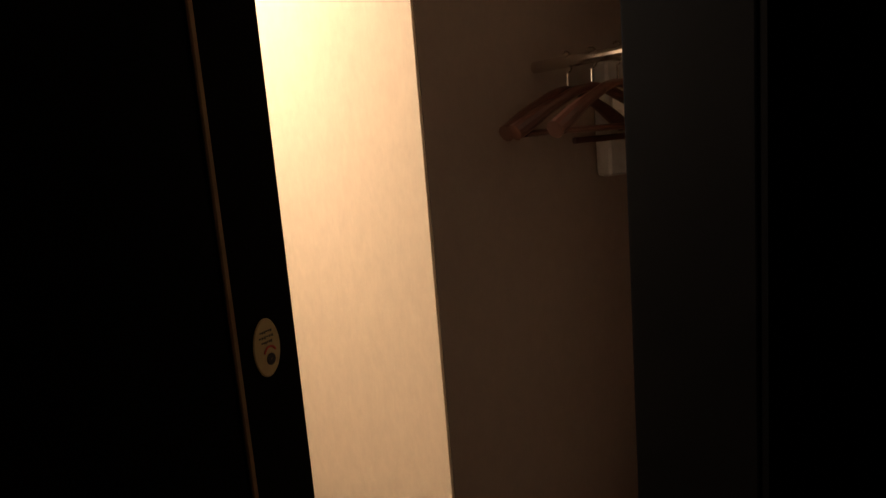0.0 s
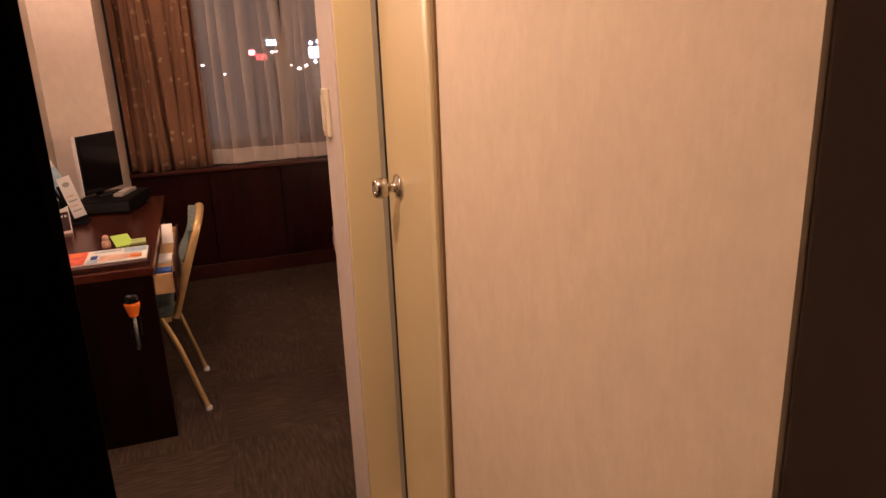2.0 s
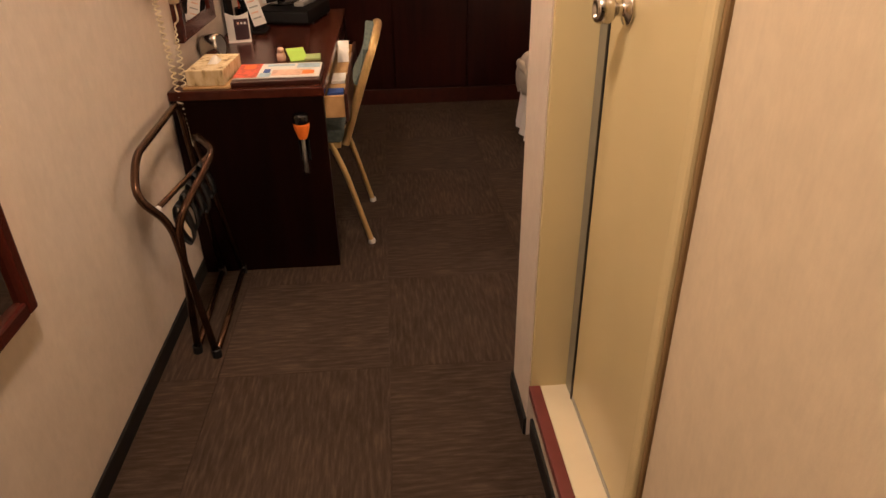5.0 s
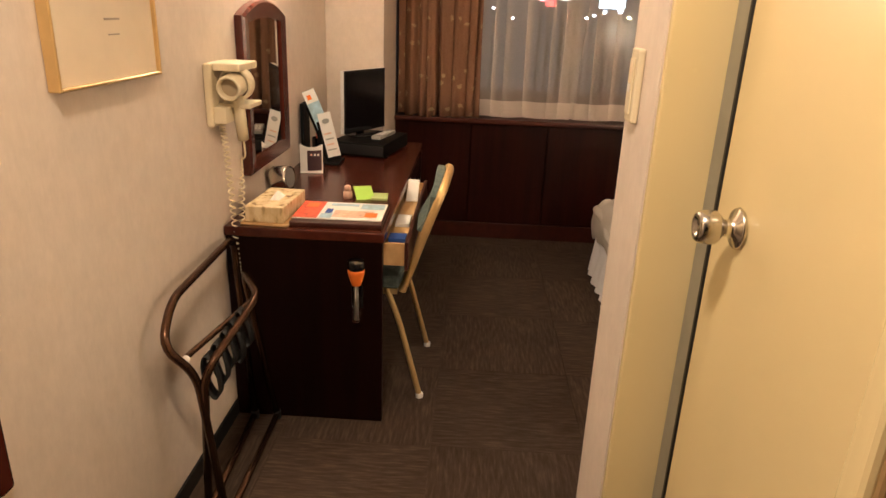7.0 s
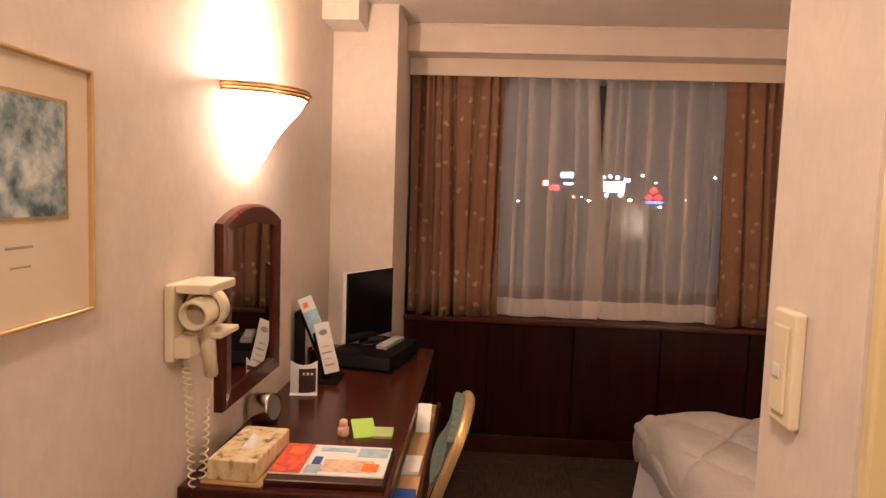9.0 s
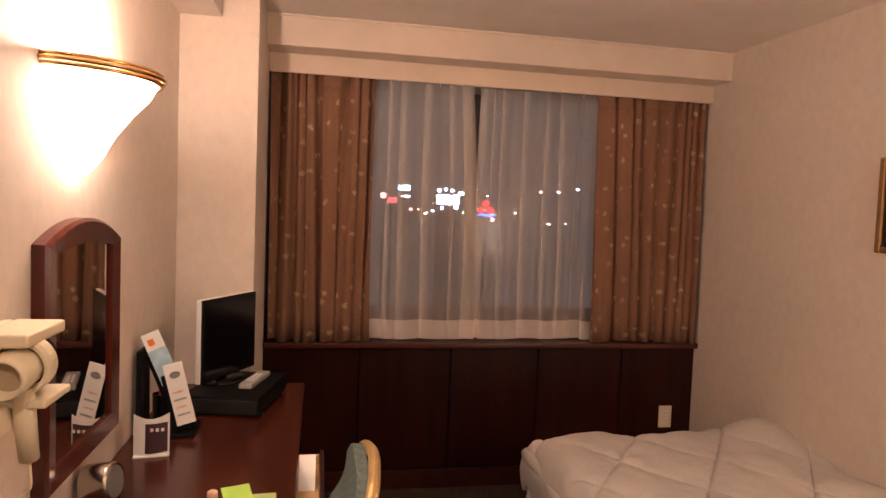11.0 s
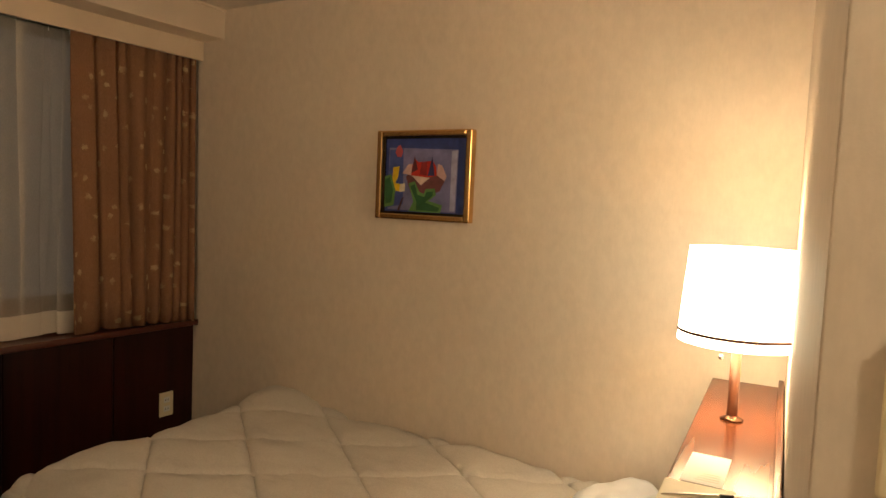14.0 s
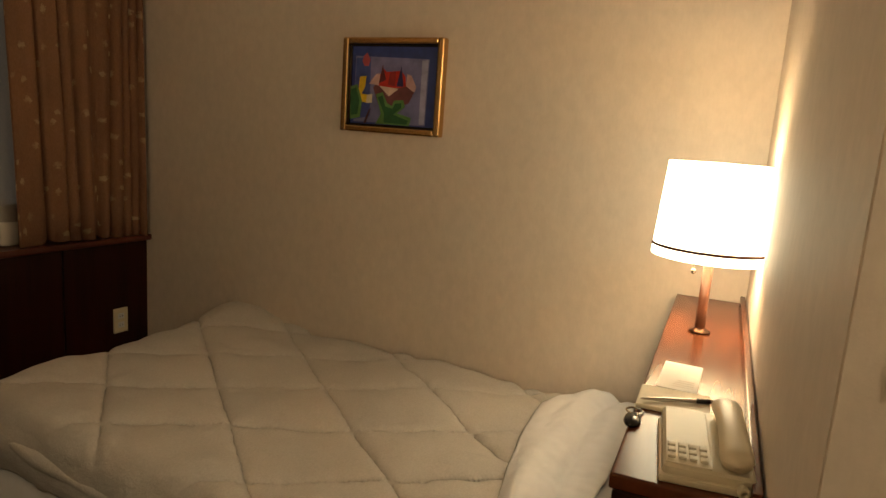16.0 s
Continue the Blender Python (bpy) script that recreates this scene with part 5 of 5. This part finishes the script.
bl_ = thing("table_lamp", "lit drum-shade lamp with a copper-brown stem", "table lamp", (1.721, 2.223, HZ))
smooth(part("base", lathe([(0.001, 0), (0.026, 0), (0.027, 0.004), (0.018, 0.008), (0.012, 0.012)], 28), MAT_BRONZE, bl_))
smooth(part("stem", lathe([(0.0125, 0.012), (0.0125, 0.19), (0.001, 0.19)], 20), plain("copper_brown", (0.10, 0.034, 0.016), 0.35, 0.2), bl_))
SB, ST = 0.196, 0.428
bm = lathe([(0.142, SB), (0.125, ST)], 48)
shade = smooth(part("shade", bm, MAT_SHADE, bl_, "glowing white cloth drum shade"))
part("trim_band", lathe([(0.1418, SB + 0.022), (0.1428, SB + 0.0225), (0.1424, SB + 0.029), (0.1412, SB + 0.0295)], 48), plain("brown_band", (0.10, 0.03, 0.015), 0.6), shade, "thin dark brown band")
bm = bmesh.new()
for k in range(3):
    a = 2.1 * k
    add_tube(bm, [(0.012 * math.cos(a), 0.012 * math.sin(a), SB + 0.03), (0.137 * math.cos(a), 0.137 * math.sin(a), SB + 0.03)], 0.0016, 6)
part("shade_ring", bm, MAT_BRASS, bl_)
part("pull_chain", tube([(-0.030, 0.030, SB + 0.03), (-0.030, 0.030, SB - 0.03)], 0.0012, 5), MAT_BRASS, bl_)
part("pull_knob", lathe([(0.001, 0), (0.006, 0.003), (0.006, 0.011), (0.001, 0.014)], 12, m=Matrix.Translation((-0.030, 0.030, SB - 0.044))), MAT_STEEL, bl_)

card = thing("card", "white printed card lying on the shelf", "card", (1.34, 2.205, HZ), 4)
part("sheet", block((-0.085, -0.037, 0), (0.085, 0.040, 0.0012), 0.0005, 1), MAT_PAPERWHITE, card)
bm = bmesh.new()
for i in range(4):
    add_box(bm, (-0.066 + 0.012 * i, -0.028, 0.00125), (-0.0645 + 0.012 * i, 0.015 - 0.004 * i, 0.0014))
part("print_lines", bm, MAT_GREYINK, card)
pad = thing("note_pad", "cream note pad on the shelf", "note pad", (1.180, 2.190, HZ), 6)
part("paper_block", block((-0.055, -0.060, 0), (0.055, 0.065, 0.008), 0.002, 1), plain("cream_paper", (0.80, 0.74, 0.60), 0.7), pad)
pen = thing("ballpoint_pen", "black and silver ballpoint pen on the note pad", "pen", (1.170, 2.183, HZ + 0.013), 31)
rot = Matrix.Rotation(math.pi / 2, 4, "X")
smooth(part("barrel", lathe([(0.001, -0.070), (0.0022, -0.064), (0.0040, -0.030), (0.0040, 0.060), (0.0022, 0.066), (0.001, 0.067)], 12, m=rot), MAT_STEEL, pen))
smooth(part("grip", lathe([(0.0030, 0.030), (0.0046, 0.032), (0.0046, 0.056), (0.0030, 0.060)], 12, m=rot), MAT_BLACKGLOSS, pen, "black grip"))
keys = thing("key_holder", "dark key holder lying on the shelf", "keys", (1.050, 2.238, HZ), 8)
smooth(part("fob", lathe([(0.001, 0), (0.016, 0), (0.018, 0.003), (0.016, 0.008), (0.001, 0.010)], 20, m=Matrix.Diagonal((1.6, 0.8, 1, 1))), MAT_BLACKGLOSS, keys))
part("ring", tube([(0.045 + 0.014 * math.cos(a), 0.014 * math.sin(a), 0.003) for a in [0.35 * k for k in range(19)]], 0.0018, 6), MAT_STEEL, keys)

ph = thing("telephone", "ivory push-button desk telephone", "telephone", (0.985, 2.122, HZ), 11)
MAT_BUTTON = plain("pale_phone_button", (0.80, 0.74, 0.58), 0.45, vary=0.02, bump=0)
wedge = Matrix.Identity(4)
wedge[2][0] = 0.05
part("body", block((-0.100, -0.068, 0.004), (0.100, 0.056, 0.032), 0.010, 3, wedge), MAT_PHONE, ph)
part("foot_plate", block((-0.105, -0.072, 0.0), (0.105, 0.060, 0.012), 0.004, 2), MAT_PHONE, ph)
part("key_panel", block((-0.096, -0.010, 0.0315), (0.085, 0.052, 0.0335), 0.001, 1, wedge), MAT_PHONE, ph)
for i in range(3):
    for j in range(4):
        c = (-0.046 - 0.017 * i, 0.044 - 0.0145 * j)
        part("button", block((c[0] - 0.0060, c[1] - 0.0055, 0.0332), (c[0] + 0.0060, c[1] + 0.0055, 0.0385), 0.0022, 2, wedge), MAT_BUTTON, ph)


def handset(u, v):
    a = 2 * math.pi * v
    s = 2 * u - 1
    wdt = 0.021 + 0.006 * abs(s) ** 3
    end = (1 - abs(s) ** 12) ** 0.5
    return Vector((0.102 * s, -0.040 + wdt * math.cos(a) * end, 0.047 + 0.005 * s + 0.010 * (1 - s * s) + (0.013 + 0.006 * abs(s) ** 4) * math.sin(a) * end))


smooth(part("handset", sheet(28, 16, handset), MAT_PHONE, ph, "curved ivory handset"))
smooth(part("handset_cord", tube([(-0.105 - 0.01 * math.sin(k * 0.09), -0.05 + 0.006 * math.sin(k * 0.8), 0.012 + 0.006 * math.cos(k * 0.8)) for k in range(36)], 0.003, 6), MAT_PHONE, ph))

# painting over the bed
pt = thing("framed_painting", "still life painting of a pink-red flower on blue, gold frame", "picture", (RIGHT, 3.460, 1.500), 1.8)
tip = Matrix.Rotation(radians(-1.2), 4, "X")
hw, hh = 0.220, 0.177
bm = bmesh.new()
for lo, hi in (((-0.036, -hw, -hh), (-0.001, -hw + 0.026, hh)), ((-0.036, hw - 0.026, -hh), (-0.001, hw, hh)), ((-0.036, -hw + 0.026, -hh), (-0.001, hw - 0.026, -hh + 0.024)), ((-0.036, -hw + 0.026, hh - 0.024), (-0.001, hw - 0.026, hh))):
    add_box(bm, lo, hi, 0.006, 2)
part("frame", bm, MAT_BRASS, pt, "gold frame")
bm = bmesh.new()
for lo, hi in (((-0.021, -hw + 0.026, -hh + 0.024), (-0.002, -hw + 0.034, hh - 0.024)), ((-0.021, hw - 0.034, -hh + 0.024), (-0.002, hw - 0.026, hh - 0.024)), ((-0.021, -hw + 0.034, -hh + 0.024), (-0.002, hw - 0.034, -hh + 0.032)), ((-0.021, -hw + 0.034, hh - 0.032), (-0.002, hw - 0.034, hh - 0.024))):
    add_box(bm, lo, hi)
part("inner_lip", bm, MAT_BLACKGLOSS, pt)


def paint(name, col, vary=0.25):
    return plain(name, col, 0.55, vary=vary, scale=22, bump=0.2)


part("canvas", block((-0.014, -hw + 0.034, -hh + 0.032), (-0.003, hw - 0.034, hh - 0.032)), paint("paint_blue", (0.022, 0.045, 0.22)), pt)
layer = [0.0142]


def daub(name, pts, mat):
    """A flat patch of paint; points run over the canvas, -1 to 1, seen from the bed."""
    bm_ = bmesh.new()
    layer[0] += 0.0005
    vs_ = [bm_.verts.new((-layer[0], -x * (hw - 0.034), z * (hh - 0.032))) for x, z in pts]
    f_ = bm_.faces.new(vs_)
    ex = bmesh.ops.extrude_face_region(bm_, geom=[f_])
    bmesh.ops.translate(bm_, verts=[v for v in ex["geom"] if isinstance(v, bmesh.types.BMVert)], vec=(-0.0003, 0, 0))
    part(name, bm_, mat, pt)


daub("paint_patch", [(-0.92, -0.95), (-0.92, 0.76), (0.82, 0.70), (0.80, -0.97)], paint("paint_lavender", (0.17, 0.17, 0.37)))
daub("paint_patch", [(-0.90, 0.70), (-0.55, 0.72), (-0.52, -0.8), (-0.92, -0.9)], paint("paint_deep_blue", (0.05, 0.08, 0.30)))
daub("paint_patch", [(0.66, 0.66), (0.80, 0.68), (0.78, -0.93), (0.66, -0.93)], paint("paint_pale_violet", (0.34, 0.34, 0.52)))
daub("flower_bowl", [(-0.46, -0.05), (-0.36, 0.12), (0.44, 0.10), (0.52, -0.12), (0.40, -0.42), (0.05, -0.55), (-0.32, -0.48)], paint("paint_plum", (0.16, 0.05, 0.06)))
daub("petal", [(-0.56, 0.05), (-0.40, 0.30), (-0.30, 0.32), (-0.28, 0.0)], paint("paint_pale_pink", (0.55, 0.36, 0.36)))
daub("petal", [(0.32, 0.02), (0.34, 0.32), (0.44, 0.28), (0.56, 0.0), (0.52, -0.14)], paint("paint_pale_pink", (0.55, 0.36, 0.36)))
daub("petal", [(-0.32, 0.0), (-0.30, 0.28), (-0.22, 0.44), (-0.14, 0.36), (0.20, 0.40), (0.30, 0.26), (0.32, 0.0), (0.0, -0.06)], paint("paint_red", (0.50, 0.02, 0.015)))
daub("petal", [(0.10, 0.0), (0.20, 0.52), (0.27, 0.0)], paint("paint_dark_blue", (0.025, 0.02, 0.10)))
daub("petal", [(-0.32, 0.06), (-0.24, 0.54), (-0.15, 0.16)], paint("paint_dark_red", (0.10, 0.012, 0.02)))
daub("petal", [(-0.10, 0.02), (-0.06, 0.36), (0.08, 0.38), (0.08, 0.0)], paint("paint_wine_red", (0.26, 0.015, 0.02)))
daub("petal", [(-0.30, 0.0), (0.16, -0.06), (-0.06, -0.26)], paint("paint_cream", (0.62, 0.48, 0.42)))
daub("bud", [(-0.74, 0.62), (-0.70, 0.76), (-0.62, 0.84), (-0.54, 0.66), (-0.58, 0.50), (-0.68, 0.50)], paint("paint_rose", (0.42, 0.07, 0.09)))
daub("yellow_shape", [(-0.78, 0.22), (-0.62, 0.24), (-0.64, -0.04), (-0.72, -0.22), (-0.56, -0.24), (-0.46, -0.34), (-0.56, -0.46), (-0.76, -0.42), (-0.80, -0.1)], paint("paint_yellow", (0.70, 0.48, 0.02)))
daub("white_shape", [(-0.58, -0.24), (-0.46, -0.22), (-0.46, -0.44), (-0.60, -0.46)], paint("paint_white", (0.66, 0.58, 0.46)))
daub("leaf_edge", [(-0.99, -0.04), (-0.83, 0.02), (-0.70, -0.4), (-0.74, -0.84), (-0.98, -0.90)], paint("paint_pale_green", (0.11, 0.24, 0.07)))
daub("leaf", [(-0.98, -0.12), (-0.86, -0.06), (-0.76, -0.4), (-0.80, -0.76), (-0.96, -0.8), (-0.98, -0.5)], paint("paint_green", (0.02, 0.10, 0.035)))
daub("stem", [(-0.52, -0.62), (-0.47, -0.60), (-0.58, -0.98), (-0.64, -0.98)], paint("paint_dark_plum", (0.06, 0.02, 0.04)))
daub("leaf_edge", [(-0.36, -0.22), (-0.20, -0.16), (-0.08, -0.44), (0.04, -0.50), (0.08, -0.36), (0.30, -0.34), (0.34, -0.52), (0.16, -0.68), (0.50, -0.78), (0.46, -0.99), (-0.34, -0.98), (-0.22, -0.72)], paint("paint_pale_green", (0.11, 0.24, 0.07)))
daub("leaf", [(-0.31, -0.30), (-0.20, -0.24), (-0.12, -0.52), (0.05, -0.58), (0.11, -0.44), (0.26, -0.42), (0.26, -0.54), (0.08, -0.72), (0.44, -0.86), (0.40, -0.96), (-0.14, -0.94), (-0.14, -0.72)], paint("paint_green", (0.02, 0.10, 0.035)))

# ---- carpet tiles ----
SIDE = 0.51
bm = block((-SIDE / 2 + 0.0008, -SIDE / 2 + 0.0008, -0.005), (SIDE / 2 - 0.0008, SIDE / 2 - 0.0008, 0.0))
proto = bpy.data.meshes.new("carpet_tile")
bm.to_mesh(proto)
bm.free()
proto.materials.append(MAT_CARPET)
floor_ob = bpy.data.objects["floor"]
for i in range(-2, 5):
    for j in range(-6, 7):
        cx, cy = 0.203 + (i + 0.5) * SIDE, 2.115 + (j + 0.5) * SIDE
        if cx < LEFT - 0.2 or cx > RIGHT + 0.2 or cy > PANEL_Y + 0.2 or cy < -1.0:
            continue
        t = new("carpet_tile", proto)
        t.parent = floor_ob
        t.matrix_basis = pose(cx, cy, 0, 0, 0, 90 * ((i + j) % 2) + 180 * ((i * 7 + j * 3) % 2))
